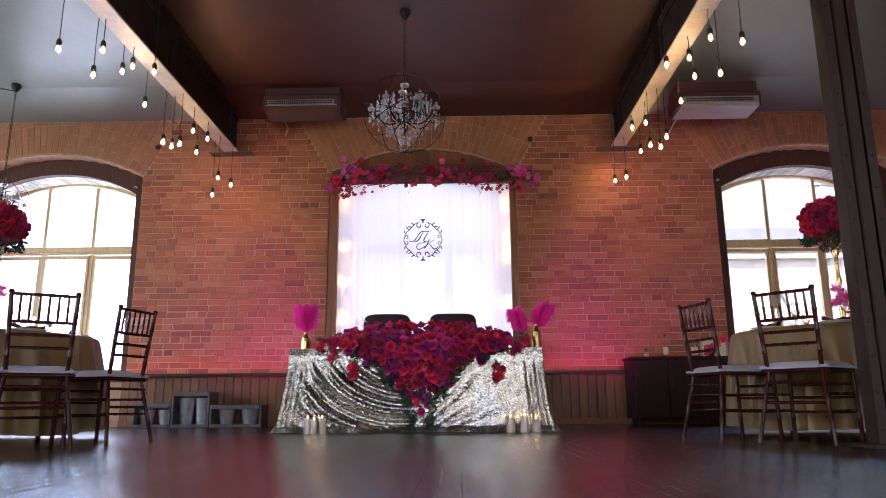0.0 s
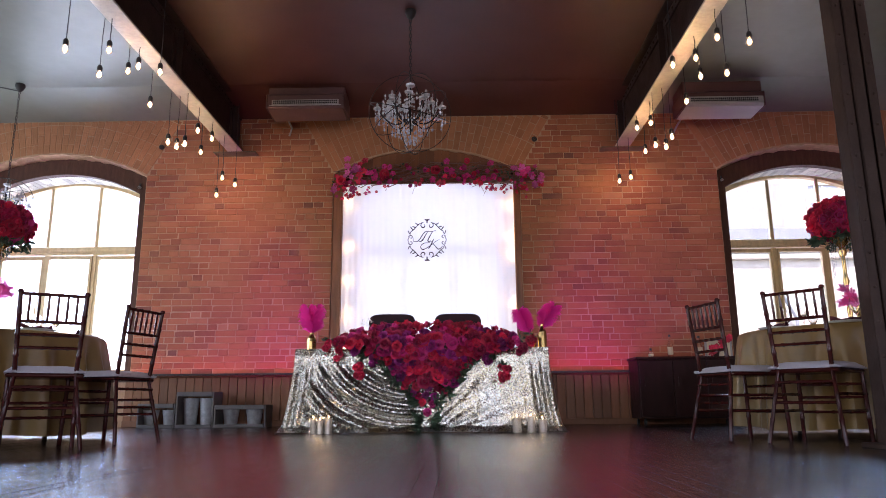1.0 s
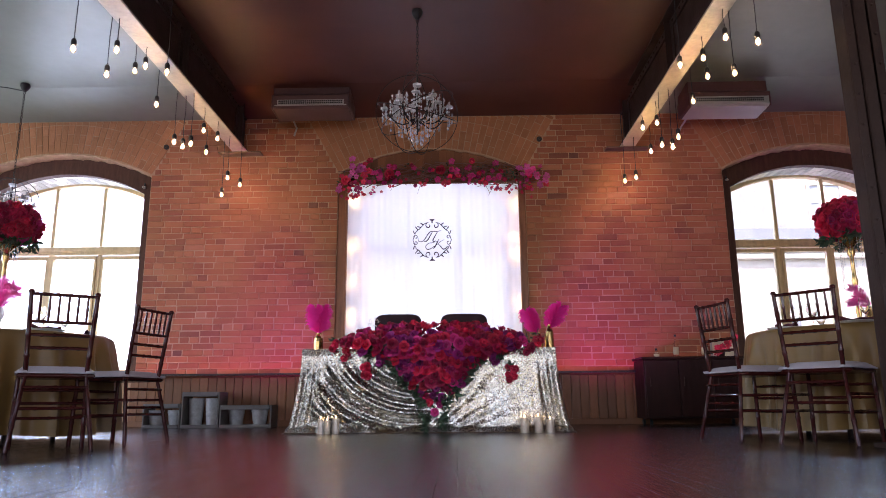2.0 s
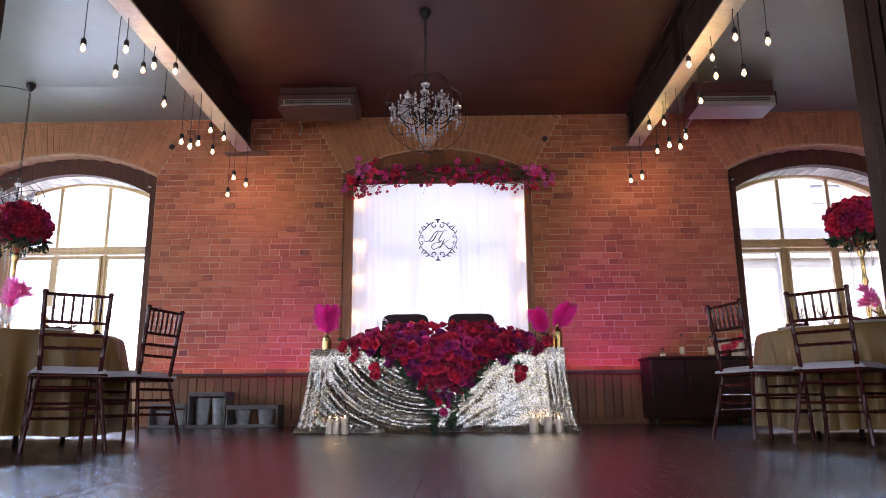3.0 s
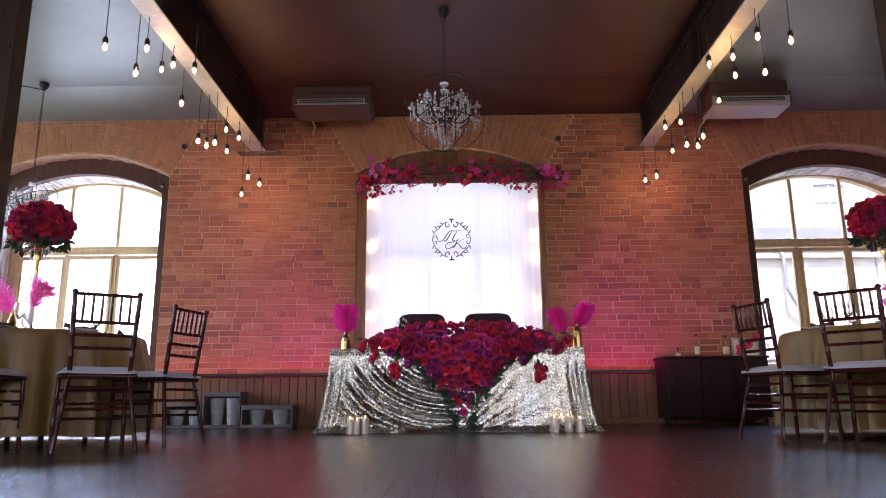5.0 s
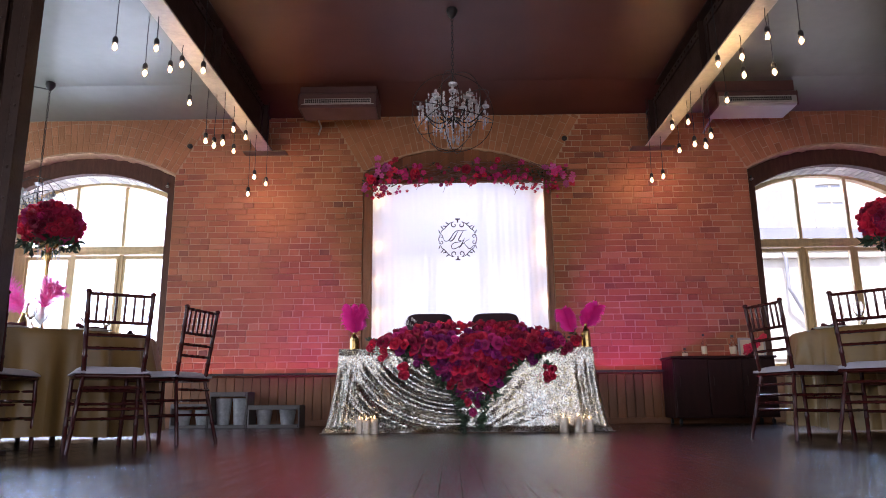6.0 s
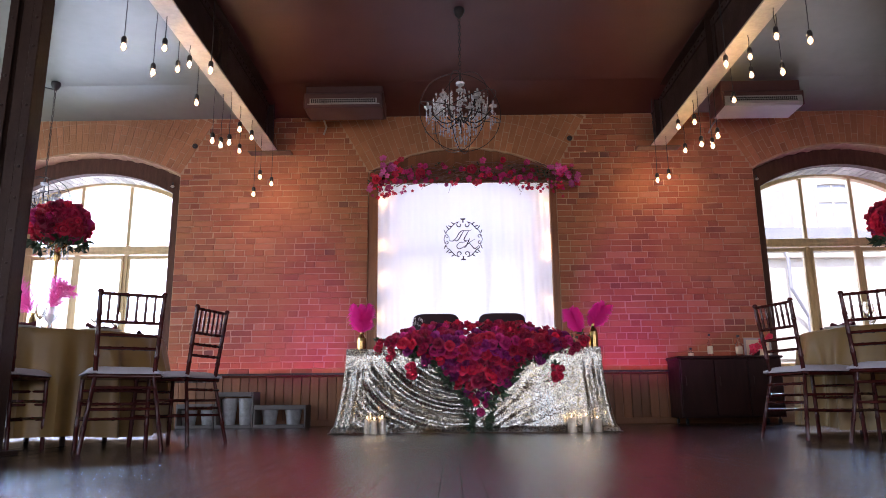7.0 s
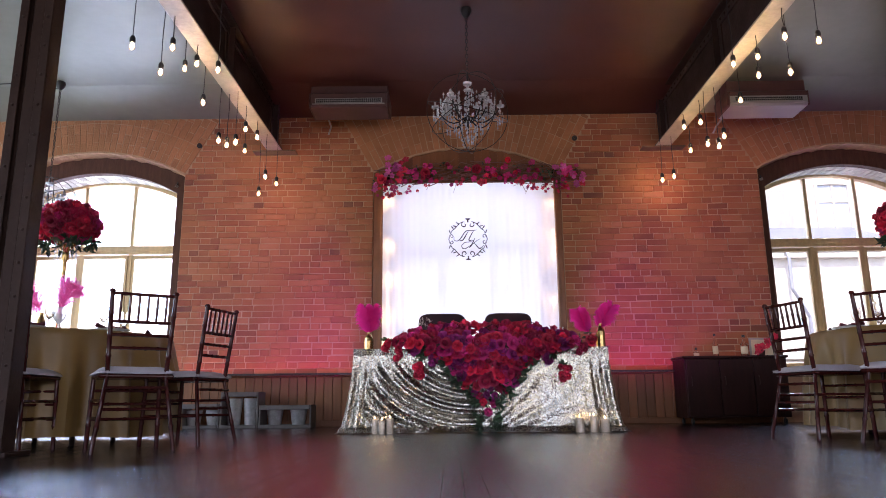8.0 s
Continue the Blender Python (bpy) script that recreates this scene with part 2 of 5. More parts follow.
    def mesh(self, name, material, smooth=False):
        me = bpy.data.meshes.new(name)
        me.from_pydata(self.v, [], self.f)
        b = bmesh.new()
        b.from_mesh(me)
        bmesh.ops.recalc_face_normals(b, faces=b.faces[:])
        b.to_mesh(me)
        b.free()
        me.materials.append(material)
        if smooth:
            me.polygons.foreach_set("use_smooth", [True] * len(me.polygons))
            me.set_sharp_from_angle(angle=radians(45))
        return me


def part(name, geo, material, parent=None, label="", smooth=False, m=None):
    me = geo if isinstance(geo, bpy.types.Mesh) else geo.mesh(name, material, smooth)
    ob = new(name, me)
    if parent:
        ob.parent = parent
    if m:
        ob.matrix_basis = m
    if label:
        ob["label"] = label
    return ob


def thing(name, m, label, category, group="", kind=""):
    ob = new(name)
    ob.empty_display_size = 0.1
    ob.matrix_basis = m
    return tagged(ob, label, category, group, kind)


def solid(name, geo, material, label, category="", group="", kind="", smooth=False, m=None):
    return tagged(part(name, geo, material, None, "", smooth, m), label, category, group, kind)


# ---- structure ----
WALL_Y, CEIL_Z, DEEP, BRICK_TOP = 8.55, 3.95, 0.75, 3.87
ARCH_W, SPRING, RISE = 2.36, 3.13, 0.31
ARCH_R = (ARCH_W ** 2 / 4 + RISE ** 2) / (2 * RISE)
ARCH_C = SPRING + RISE - ARCH_R
CENTRES = (-5.175, -0.42, 4.42)
SILL = 0.56


def arch_line(cx, half, spring, rise, foot, n=16):
    """Points from the left foot over the arch to the right foot."""
    r = (half * half + rise * rise) / (2 * rise)
    a = math.asin(half / r)
    top = [(cx + r * math.sin(-a + 2 * a * i / n), spring + rise - r + r * math.cos(-a + 2 * a * i / n)) for i in range(n + 1)]
    return [(cx - half, foot)] + top + [(cx + half, foot)]


def brick_wall_core(y0, y1):
    """The wall with three arched openings cut through it."""
    g = Geo()
    g.box(X0, X1, y0, y1, -0.3, SILL)
    edges = [X0] + [c + s * ARCH_W / 2 for c in CENTRES for s in (-1, 1)] + [X1]
    for i in range(0, 8, 2):
        g.box(edges[i], edges[i + 1], y0, y1, SILL, 4.3)
    for c in CENTRES:
        line = arch_line(c, ARCH_W / 2, SPRING, RISE, SILL)[1:-1]
        g.strip(line, [(x, 4.3) for x, z in line], y0, y1)
    return g


wall_north = solid("wall_north", brick_wall_core(WALL_Y, WALL_Y + DEEP), MORTAR, "old brick wall with three arched window openings", "wall", kind="structure")
solid("wall_east", Geo().box(X1, X1 + 0.3, BACK - 0.3, WALL_Y + DEEP, -0.3, 4.3), PLASTER, "plain side wall of the hall", "wall", kind="structure")
# unseen west wall; its two openings are added for the daylight lamps
g = Geo()
ed = (BACK - 0.3, 3.08, 5.32, 5.88, 8.12, WALL_Y + DEEP)
for i in range(0, 6, 2):
    g.box(X0 - 0.3, X0, ed[i], ed[i + 1], 0.7, 3.4)
g.box(X0 - 0.3, X0, ed[0], ed[5], -0.3, 0.7).box(X0 - 0.3, X0, ed[0], ed[5], 3.4, 4.3)
solid("wall_west", g, PLASTER, "unseen plain side wall of the hall with two window openings added for daylight", "wall", kind="structure")
# unseen rear wall; its three openings are added for frontal daylight
g = Geo()
ed = [X0] + [c + s * 1.15 for c in CENTRES for s in (-1, 1)] + [X1]
for i in range(0, 8, 2):
    g.box(ed[i], ed[i + 1], BACK - 0.3, BACK, 0.6, 3.5)
g.box(X0, X1, BACK - 0.3, BACK, -0.3, 0.6).box(X0, X1, BACK - 0.3, BACK, 3.5, 4.3)
solid("wall_south", g, PLASTER, "unseen plain rear wall with three window openings added for daylight", "wall", kind="structure")
solid("floor", Geo().box(X0, X1, BACK, WALL_Y, -0.3, -0.022), SUBFLOOR, "dark wooden plank floor with a dull sheen", "floor", kind="structure")
solid("ceiling_west", Geo().box(X0, -2.86, BACK, WALL_Y, CEIL_Z, 4.3), CEIL_GREY, "pale grey painted ceiling bay", "ceiling", kind="structure")
solid("ceiling_middle", Geo().box(-2.86, 2.04, BACK, WALL_Y, CEIL_Z, 4.3), CEIL_BROWN, "dark brown ceiling bay", "ceiling", kind="structure")
solid("ceiling_east", Geo().box(2.04, X1, BACK, WALL_Y, CEIL_Z, 4.3), CEIL_GREY, "pale grey painted ceiling bay", "ceiling", kind="structure")
for nm, a, b, m in (("cove_west", X0, -2.86, CEIL_GREY), ("cove_middle", -2.855, 2.035, CEIL_BROWN), ("cove_east", 2.04, X1, CEIL_GREY)):
    sec = [(WALL_Y - 0.85, CEIL_Z - 0.002), (WALL_Y - 0.012, BRICK_TOP), (WALL_Y - 0.001, BRICK_TOP), (WALL_Y - 0.001, CEIL_Z - 0.002)]
    solid(nm, Geo().add([(x, y, z) for x in (a, b) for y, z in sec], [(0, 1, 2, 3), (7, 6, 5, 4)] + [(i, i + 4, (i + 1) % 4 + 4, (i + 1) % 4) for i in range(4)]), m, "painted ceiling edge sloping down to the brickwork", "trim", kind="structure")
# unseen slab, added to block the sun above the ceiling
solid("roof", Geo().box(X0 - 0.5, X1 + 0.5, BACK - 0.5, WALL_Y + DEEP + 0.1, 4.3, 4.6), STEEL, "unseen flat roof slab that keeps the sun out of the hall", "roof", kind="structure")


BEARING = mat("dull_olive_plate", (0.19, 0.13, 0.075), 0.6, var=0.3, scale=6, bump=0.2)


def beam(x):
    """A riveted plate girder with a wide cream bottom flange."""
    t = thing("ceiling_beam", pose(x, 0, 0), "riveted steel ceiling beam with a cream underside", "beam", "ceiling beams")
    part("bottom_flange", Geo().box(-0.092, 0.092, BACK, WALL_Y, 3.38, 3.40, 0.004), FLANGE, t, "cream painted flange")
    part("web", Geo().box(-0.012, 0.012, BACK, WALL_Y, 3.40, CEIL_Z), STEEL, t)
    for s in (-1, 1):
        a = Geo().box(*sorted((s * 0.012, s * 0.024)), BACK, WALL_Y, 3.402, 3.49)
        a.box(*sorted((s * 0.024, s * 0.088)), BACK, WALL_Y, 3.402, 3.414)
        a.box(*sorted((s * 0.012, s * 0.03)), BACK, WALL_Y, CEIL_Z - 0.1, CEIL_Z - 0.003)
        a.box(*sorted((s * 0.03, s * 0.11)), BACK, WALL_Y, CEIL_Z - 0.016, CEIL_Z - 0.003)
        part("angle_iron", a, STEEL, t)
        r = Geo()
        for i in range(70):
            for z, d in ((3.45, 0.024), (CEIL_Z - 0.055, 0.03)):
                y = 8.4 - 0.11 * i
                r.add([(s * d, y + u, z + w) for u, w in ((-0.014, -0.014), (0.014, -0.014), (0.014, 0.014), (-0.014, 0.014))] + [(s * (d + 0.012), y, z)],
                      [(0, 1, 4), (1, 2, 4), (2, 3, 4), (3, 0, 4)])
        tagged(part("rivet_row", r, STEEL, t), kind="stuff")
        for y in (8.2, 6.4, 4.6, 2.8):
            part("stiffener", Geo().box(*sorted((s * 0.012, s * 0.086)), y, y + 0.012, 3.415, CEIL_Z - 0.02).box(*sorted((s * 0.012, s * 0.026)), y - 0.07, y, 3.415, CEIL_Z - 0.02), STEEL, t)
    part("bearing_plate", Geo().box(-0.27, 0.27, 8.40, WALL_Y, 3.362, 3.378, 0.005), BEARING, t, "dark plate under the beam end")
    return t


for x in (-2.84, 2.048):
    beam(x)


def column(x):
    """A built-up steel post: riveted angle flanges either side of a recessed web."""
    t = thing("steel_column", pose(x, 3.88, 0), "dark brown riveted steel column on the plank floor", "column", "steel columns")
    H = CEIL_Z - 0.002
    for s in (-1, 1):
        for y in (0.0, 0.11):
            part("flange", Geo().box(*sorted((s * 0.10, s * 0.048)), y, y + 0.012, 0, H, 0.002), STEEL, t)
        part("side_plate", Geo().box(*sorted((s * 0.10, s * 0.09)), 0.0125, 0.1095, 0, H), STEEL, t)
        r = Geo()
        for i in range(20):
            for q in ((s * 0.074, 0.0), (s * 0.018 - 0.022 if s < 0 else 0.0605, 0.045)):
                z = 0.10 + 0.19 * i + (0.085 if q[1] else 0)
                r.lathe([(0.010, 0), (0.009, 0.004), (0.005, 0.007), (0.001, 0.008)], 8)
                r.v[-32:] = [(q[0] + p[0], q[1] - p[2], z + p[1]) for p in r.v[-32:]]
        tagged(part("rivet_row", r, STEEL, t), kind="stuff")
    part("web_plate", Geo().box(-0.0895, 0.0895, 0.045, 0.06, 0, H), STEEL, t)
    part("centre_rib", Geo().box(-0.028, 0.047, 0.012, 0.0445, 0, H, 0.008), STEEL, t)
    part("base_plate", Geo().box(-0.16, 0.16, -0.06, 0.18, 0, 0.025, 0.004), STEEL, t)
    return t


for x in (-3.145, 2.31):
    column(x)


def side_window(cx, name, casing=True, off=0.0):
    """Casing boards in the reveal, pine frame with three lights above a transom and three below."""
    t = thing(name, pose(cx, 0, 0), "arched pine window in a deep reveal with dark casing boards", "window", "arched windows", "structure")
    h = ARCH_W / 2
    o = arch_line(0, h - 0.004, SPRING - 0.012, RISE, SILL)
    i = arch_line(0, h - 0.165, SPRING - 0.19, RISE * 0.9, SILL)
    if casing:
        part("casing", Geo().strip(i, o, WALL_Y + 0.20, WALL_Y + 0.30), WOOD_CASING, t, "dark red-brown wooden casing")
    lo = arch_line(0, h - 0.004, SPRING - 0.02, RISE, SILL)
    li = arch_line(0, h - 0.03, SPRING - 0.18, RISE * 0.9, SILL)
    part("reveal_lining", Geo().strip(li, lo, WALL_Y + 0.303, WALL_Y + 0.61), SOFFIT, t, "pale brick soffit")
    under = arch_line(0, h - 0.034, SPRING - 0.184, RISE * 0.9, SILL, 34)[1:-1]
    for (xa, za), (xb, zb) in zip(under, under[1:]):
        e = 0.07
        xs, zs = (xa + (xb - xa) * e, xb - (xb - xa) * e), (za + (zb - za) * e, zb - (zb - za) * e)
        cut = WALL_Y + random.choice((0.37, 0.43, 0.49))
        for y0, y1 in ((WALL_Y + 0.304, cut - 0.005), (cut + 0.005, WALL_Y + 0.607)):
            d = random.uniform(0.006, 0.012)
            part("brick", Geo().add([(x, y, z - k) for k in (d, -0.004) for y in (y0, y1) for x, z in zip(xs, zs)], [(0, 1, 3, 2), (0, 4, 5, 1), (2, 3, 7, 6), (0, 2, 6, 4), (1, 5, 7, 3)]), SOFFIT_BRICK, t)
    fe = arch_line(0, h - 0.002, SPRING, RISE, SILL, 60)[1:-1]
    part("arch_edge", Geo().strip([(x, z - 0.018 - 0.022 * noise.noise((x * 11 + cx, 0, 0))) for x, z in fe], [(x, z + 0.006) for x, z in fe], WALL_Y - 0.004, WALL_Y + 0.197), PALE_BRICK, t, "rough pale underside of the brick arch")
    y = WALL_Y + 0.61
    fo = arch_line(0, h - 0.036, SPRING - 0.186, RISE * 0.9, SILL)
    fi = arch_line(0, h - 0.19, SPRING - 0.215, RISE * 0.9, SILL + 0.07)
    part("window_frame", Geo().strip(fi, fo, y, y + 0.09).box(-h + 0.05, h - 0.05, y, y + 0.09, SILL, SILL + 0.069), PINE, t, "varnished pine frame")
    part("transom", Geo().box(-h + 0.1, h - 0.1, y - 0.02, y + 0.08, 2.225, 2.335, 0.008), PINE, t)
    part("transom_bead", Geo().box(-h + 0.12, h - 0.12, y - 0.032, y - 0.021, 2.255, 2.285, 0.004), PINE, t)
    m1 = [off - 0.33, off + 0.33]
    for x in m1:
        part("mullion", Geo().box(x - 0.024, x + 0.024, y + 0.01, y + 0.07, 2.337, SPRING + RISE * 0.1, 0.006), PINE, t)
        part("mullion", Geo().box(x - 0.026, x + 0.026, y + 0.005, y + 0.075, SILL + 0.07, 2.223, 0.006), PINE, t)
    for a, b, p in ((-h + 0.19, m1[0] - 0.027, 0.015), (m1[0] + 0.027, m1[1] - 0.027, -0.012), (m1[1] + 0.027, h - 0.19, 0.015)):
        i = 0.03
        part("sash", Geo().strip([(a + i, 0.71), (a + i, 2.165), (b - i, 2.165), (b - i, 0.71), (a + i, 0.71)], [(a, 0.65), (a, 2.21), (b, 2.21), (b, 0.65), (a, 0.65)], y + p, y + p + 0.05), PINE, t)
    part("window_sill", Geo().box(-h + 0.005, h - 0.005, WALL_Y - 0.05, y, SILL - 0.002, SILL + 0.03, 0.008), PINE, t, "pine sill board")
    for a, b in ((-1.0, m1[0] - 0.026), (m1[0] + 0.026, m1[1] - 0.026), (m1[1] + 0.026, 1.0)):
        for z0, z1 in ((0.66, 2.2), (2.337, 3.0 if a < -0.5 or b > 0.5 else 3.13)):
            p = part("pane", Geo().box(a, b, y + 0.035, y + 0.041, z0, z1), PANE, t)
            p.visible_shadow = False
    return t


side_window(CENTRES[0], "window_1", off=-0.045)
side_window(CENTRES[1], "window_2", False)
side_window(CENTRES[2], "window_3", off=0.04)

# panelling below the brickwork
for nm, a, b in (("wainscot", -4.02, -1.63), ("wainscot", 0.80, 3.2)):
    w = thing(nm, pose(0, 0, 0), "brown vertical board panelling along the foot of the brick wall", "panelling", "", "structure")
    n = round((b - a) / 0.105)
    for i in range(n):
        x = a + (b - a) * i / n
        part("plank", Geo().box(x + 0.002, x + (b - a) / n - 0.002, WALL_Y - 0.045 - random.uniform(0, 0.004), WALL_Y - 0.012, 0.0, 0.572, 0.004), WOOD_PANEL, w)
    part("cap_rail", Geo().box(a - 0.01, b + 0.01, WALL_Y - 0.075, WALL_Y - 0.007, 0.573, 0.597, 0.006), WOOD_PANEL, w)
    part("skirting", Geo().box(a, b, WALL_Y - 0.06, WALL_Y - 0.047, 0, 0.07, 0.004), WOOD_PANEL, w)
    part("led_channel", Geo().box(a + 0.02, b - 0.02, WALL_Y - 0.155, WALL_Y - 0.15, 0.597, 0.613).box(a + 0.02, b - 0.02, WALL_Y - 0.155, WALL_Y - 0.076, 0.592, 0.596), BLACK_PL, w, "slim channel of a pink light strip")


# ---- furniture ----
def bamboo(g, a, b, r, nodes, n=8):
    """A turned bar with bamboo rings."""
    a, b = Vector(a), Vector(b)
    pts, rs = [a], [r]
    for i in range(nodes):
        t = (i + 1) / (nodes + 1)
        for d, k in ((-0.011, 1.0), (-0.005, 1.2), (0.005, 1.2), (0.011, 1.0)):
            pts.append(a + (b - a) * (t + d / (b - a).length))
            rs.append(r * k)
    pts.append(b)
    rs.append(r * 0.9)
    g.tube(pts, rs, n)
    return g


def banquet_chair():
    """Slender ladder-and-spindle banquet chair; it faces +y from its own origin."""
    t = thing("banquet_chair", pose(0, 0, 0), "dark mahogany bamboo-turned banquet chair with a white seat cushion", "chair", "chairs round the tables")
    for s in (-1, 1):
        g = Geo()
        bamboo(g, (s * 0.215, -0.265, 0), (s * 0.158, -0.185, 0.42), 0.0125, 2)
        bamboo(g, (s * 0.158, -0.185, 0.42), (s * 0.175, -0.245, 0.90), 0.0135, 3)
        g.lathe([(0.010, 0), (0.017, 0.006), (0.017, 0.016), (0.009, 0.024)], 8, (s * 0.175, -0.246, 0.897))
        part("back_post", g, MAHOG, t, smooth=True)
        part("front_leg", bamboo(Geo(), (s * 0.20, 0.195, 0), (s * 0.19, 0.18, 0.43), 0.0135, 2), MAHOG, t, smooth=True)
        for z in (0.19, 0.29):
            part("side_stretcher", bamboo(Geo(), (s * (0.215 - 0.136 * z), -0.265 + z * 0.19, z), (s * 0.195, 0.188, z), 0.009, 2, 6), MAHOG, t, smooth=True)
    for z, y in ((0.895, -0.243), (0.735, -0.225), (0.66, -0.216), (0.585, -0.207)):
        w = 0.158 + 0.017 * (z - 0.42) / 0.48
        part("back_rail", bamboo(Geo(), (-w, y, z), (w, y, z), 0.0095, 4, 6), MAHOG, t, smooth=True)
    for i in range(6):
        x = -0.125 + 0.05 * i
        part("spindle", bamboo(Geo(), (x, -0.225, 0.737), (x, -0.243, 0.893), 0.0075, 1, 6), MAHOG, t, smooth=True)
    for y, zs in ((-0.215, (0.24, 0.36)), (0.185, (0.18, 0.27, 0.35))):
        for z in zs:
            w = 0.215 - 0.136 * z if y < 0 else 0.195
            part("stretcher", bamboo(Geo(), (-w, y, z), (w, y, z), 0.009, 3, 6), MAHOG, t, smooth=True)
    part("seat", Geo().box(-0.205, 0.205, -0.20, 0.205, 0.415, 0.44, 0.01), MAHOG, t)
    c = Geo()
    n = 12
    for i in range(n + 1):
        for j in range(n + 1):
            u, v = i / n * 2 - 1, j / n * 2 - 1
            e = (1 - u ** 6) * (1 - v ** 6)
            c.v.append((0.212 * u, 0.008 + 0.212 * v, 0.447 + 0.038 * e ** 0.5 + 0.004 * noise.noise((u * 3, v * 3, 1))))
    k = len(c.v)
    c.v += [(x, y, 0.441) for x, y, z in c.v]
    for i in range(n):
        for j in range(n):
            a = i * (n + 1) + j
            c.f += [(a, a + n + 1, a + n + 2, a + 1), (k + a, k + a + 1, k + a + n + 2, k + a + n + 1)]
    rim = [i * (n + 1) for i in range(n + 1)] + [n * (n + 1) + j for j in range(1, n + 1)] + [i * (n + 1) + n for i in range(n - 1, -1, -1)] + list(range(n - 1, 0, -1))
    c.f += [(rim[i], rim[(i + 1) % len(rim)], k + rim[(i + 1) % len(rim)], k + rim[i]) for i in range(len(rim))]
    cu = part("cushion", c, CUSHION, t, "white cloth cushion", True)
    for s in (-1, 1):
        part("cushion_tie", Geo().tube([(s * 0.18, -0.20, 0.452), (s * 0.195, -0.215, 0.45), (s * 0.18, -0.222, 0.447), (s * 0.155, -0.205, 0.45)], 0.007, 6), CUSHION, cu)
    return t


def chair_pose(mx, my, tx, ty):
    """Pose of a chair whose back's top middle is at (mx, my) and which faces along (tx, ty)."""
    a = math.atan2(-tx, ty)
    q = pose(0, 0, 0, 0, 0, math.degrees(a))
    o = q @ Vector((0, -0.245, 0))
    return Matrix.Translation((mx - o.x, my - o.y, 0)) @ q


CHAIRS = [(-2.445, 4.115, -0.53, 0.85), (-2.235, 4.89, -0.963, 0.27), (-3.25, 4.02, -0.10, 1.0), (1.63, 4.875, 0.965, 0.26), (1.978, 4.30, 0.74, 0.675), (2.70, 4.02, 0.08, 1.0)]
first_chair = banquet_chair()
first_chair.matrix_basis = chair_pose(*CHAIRS[0])
for c in CHAIRS[1:]:
    copy_thing(first_chair, chair_pose(*c))


def round_table(x, y):
    """Round folding table; the cloth is a thing of its own."""
    t = thing("round_table", pose(x, y, 0), "round banquet table hidden under a gold cloth", "table", "round tables")
    part("tabletop", Geo().lathe([(0.74, 0.72), (0.75, 0.725), (0.75, 0.745), (0.74, 0.75)], 48), WOOD_DARK, t)
    for i in range(4):
        a = math.pi / 4 + i * math.pi / 2
        part("leg", Geo().tube([(0.42 * math.cos(a), 0.42 * math.sin(a), 0.0), (0.38 * math.cos(a), 0.38 * math.sin(a), 0.72)], 0.018, 8), STEEL, t)
    c = Geo()
    n = 220
    rings = [(0.0, 0.7545), (0.4, 0.7545), (0.70, 0.7545), (0.748, 0.7535), (0.762, 0.742), (0.768, 0.71)] + [(0.77 + 0.05 * k / 9, 0.71 - 0.645 * k / 9) for k in range(1, 10)]
    ph = random.uniform(0, 6)
    for r, z in rings:
        f = max(0.0, min(1.0, (0.74 - z) / 0.35))
        for j in range(n):
            a = 2 * math.pi * j / n
            w = math.sin(17 * a + ph + 1.6 * math.sin(3 * a)) + 0.5 * math.sin(31 * a + 2 * ph)
            q = r + f * (0.052 * w)
            dz = 0.012 * math.sin(5 * a + ph) * f
            c.v.append((q * math.cos(a), q * math.sin(a), z + dz))
    for i in range(len(rings) - 1):
        for j in range(n):
            c.f.append((i * n + j, i * n + (j + 1) % n, (i + 1) * n + (j + 1) % n, (i + 1) * n + j))
    solid("tablecloth", c, GOLD_CLOTH, "old gold satin tablecloth hanging in folds almost to the floor", "tablecloth", "gold tablecloths", smooth=True, m=pose(x, y, 0))
    return t


TABLES = [(-3.5, 5.2), (2.86, 5.35)]
for p in TABLES:
    round_table(*p)


# ---- head table and its dressing ----
def sequin_mat():
    """Silver sequins: tiny facets, each tilted its own way, with some gold among them."""
    m = bpy.data.materials.new("silver_sequins")
    m.use_nodes = True
    N, L = m.node_tree.nodes, m.node_tree.links
    b = N["Principled BSDF"]
    b.inputs["Metallic"].default_value, b.inputs["Roughness"].default_value = 1.0, 0.31
    co = N.new("ShaderNodeTexCoord")
    vo = N.new("ShaderNodeTexVoronoi")
    vo.inputs["Scale"].default_value = 155
    L.new(co.outputs["Object"], vo.inputs["Vector"])
    sub = N.new("ShaderNodeVectorMath")
    sub.operation = "SUBTRACT"
    sub.inputs[1].default_value = (0.5, 0.5, 0.5)
    L.new(vo.outputs["Color"], sub.inputs[0])
    sc = N.new("ShaderNodeVectorMath")
    sc.operation = "SCALE"
    sc.inputs["Scale"].default_value = 0.36
    L.new(sub.outputs[0], sc.inputs[0])
    geo = N.new("ShaderNodeNewGeometry")
    ad = N.new("ShaderNodeVectorMath")
    L.new(sc.outputs[0], ad.inputs[0])
    L.new(geo.outputs["Normal"], ad.inputs[1])
    no = N.new("ShaderNodeVectorMath")
    no.operation = "NORMALIZE"
    L.new(ad.outputs[0], no.inputs[0])
    L.new(no.outputs[0], b.inputs["Normal"])
    n = N.new("ShaderNodeTexNoise")
    n.inputs["Scale"].default_value = 3.5
    L.new(co.outputs["Object"], n.inputs["Vector"])
    rp = N.new("ShaderNodeValToRGB")
    rp.color_ramp.elements[0].position, rp.color_ramp.elements[0].color = 0.38, (0.46, 0.35, 0.18, 1)
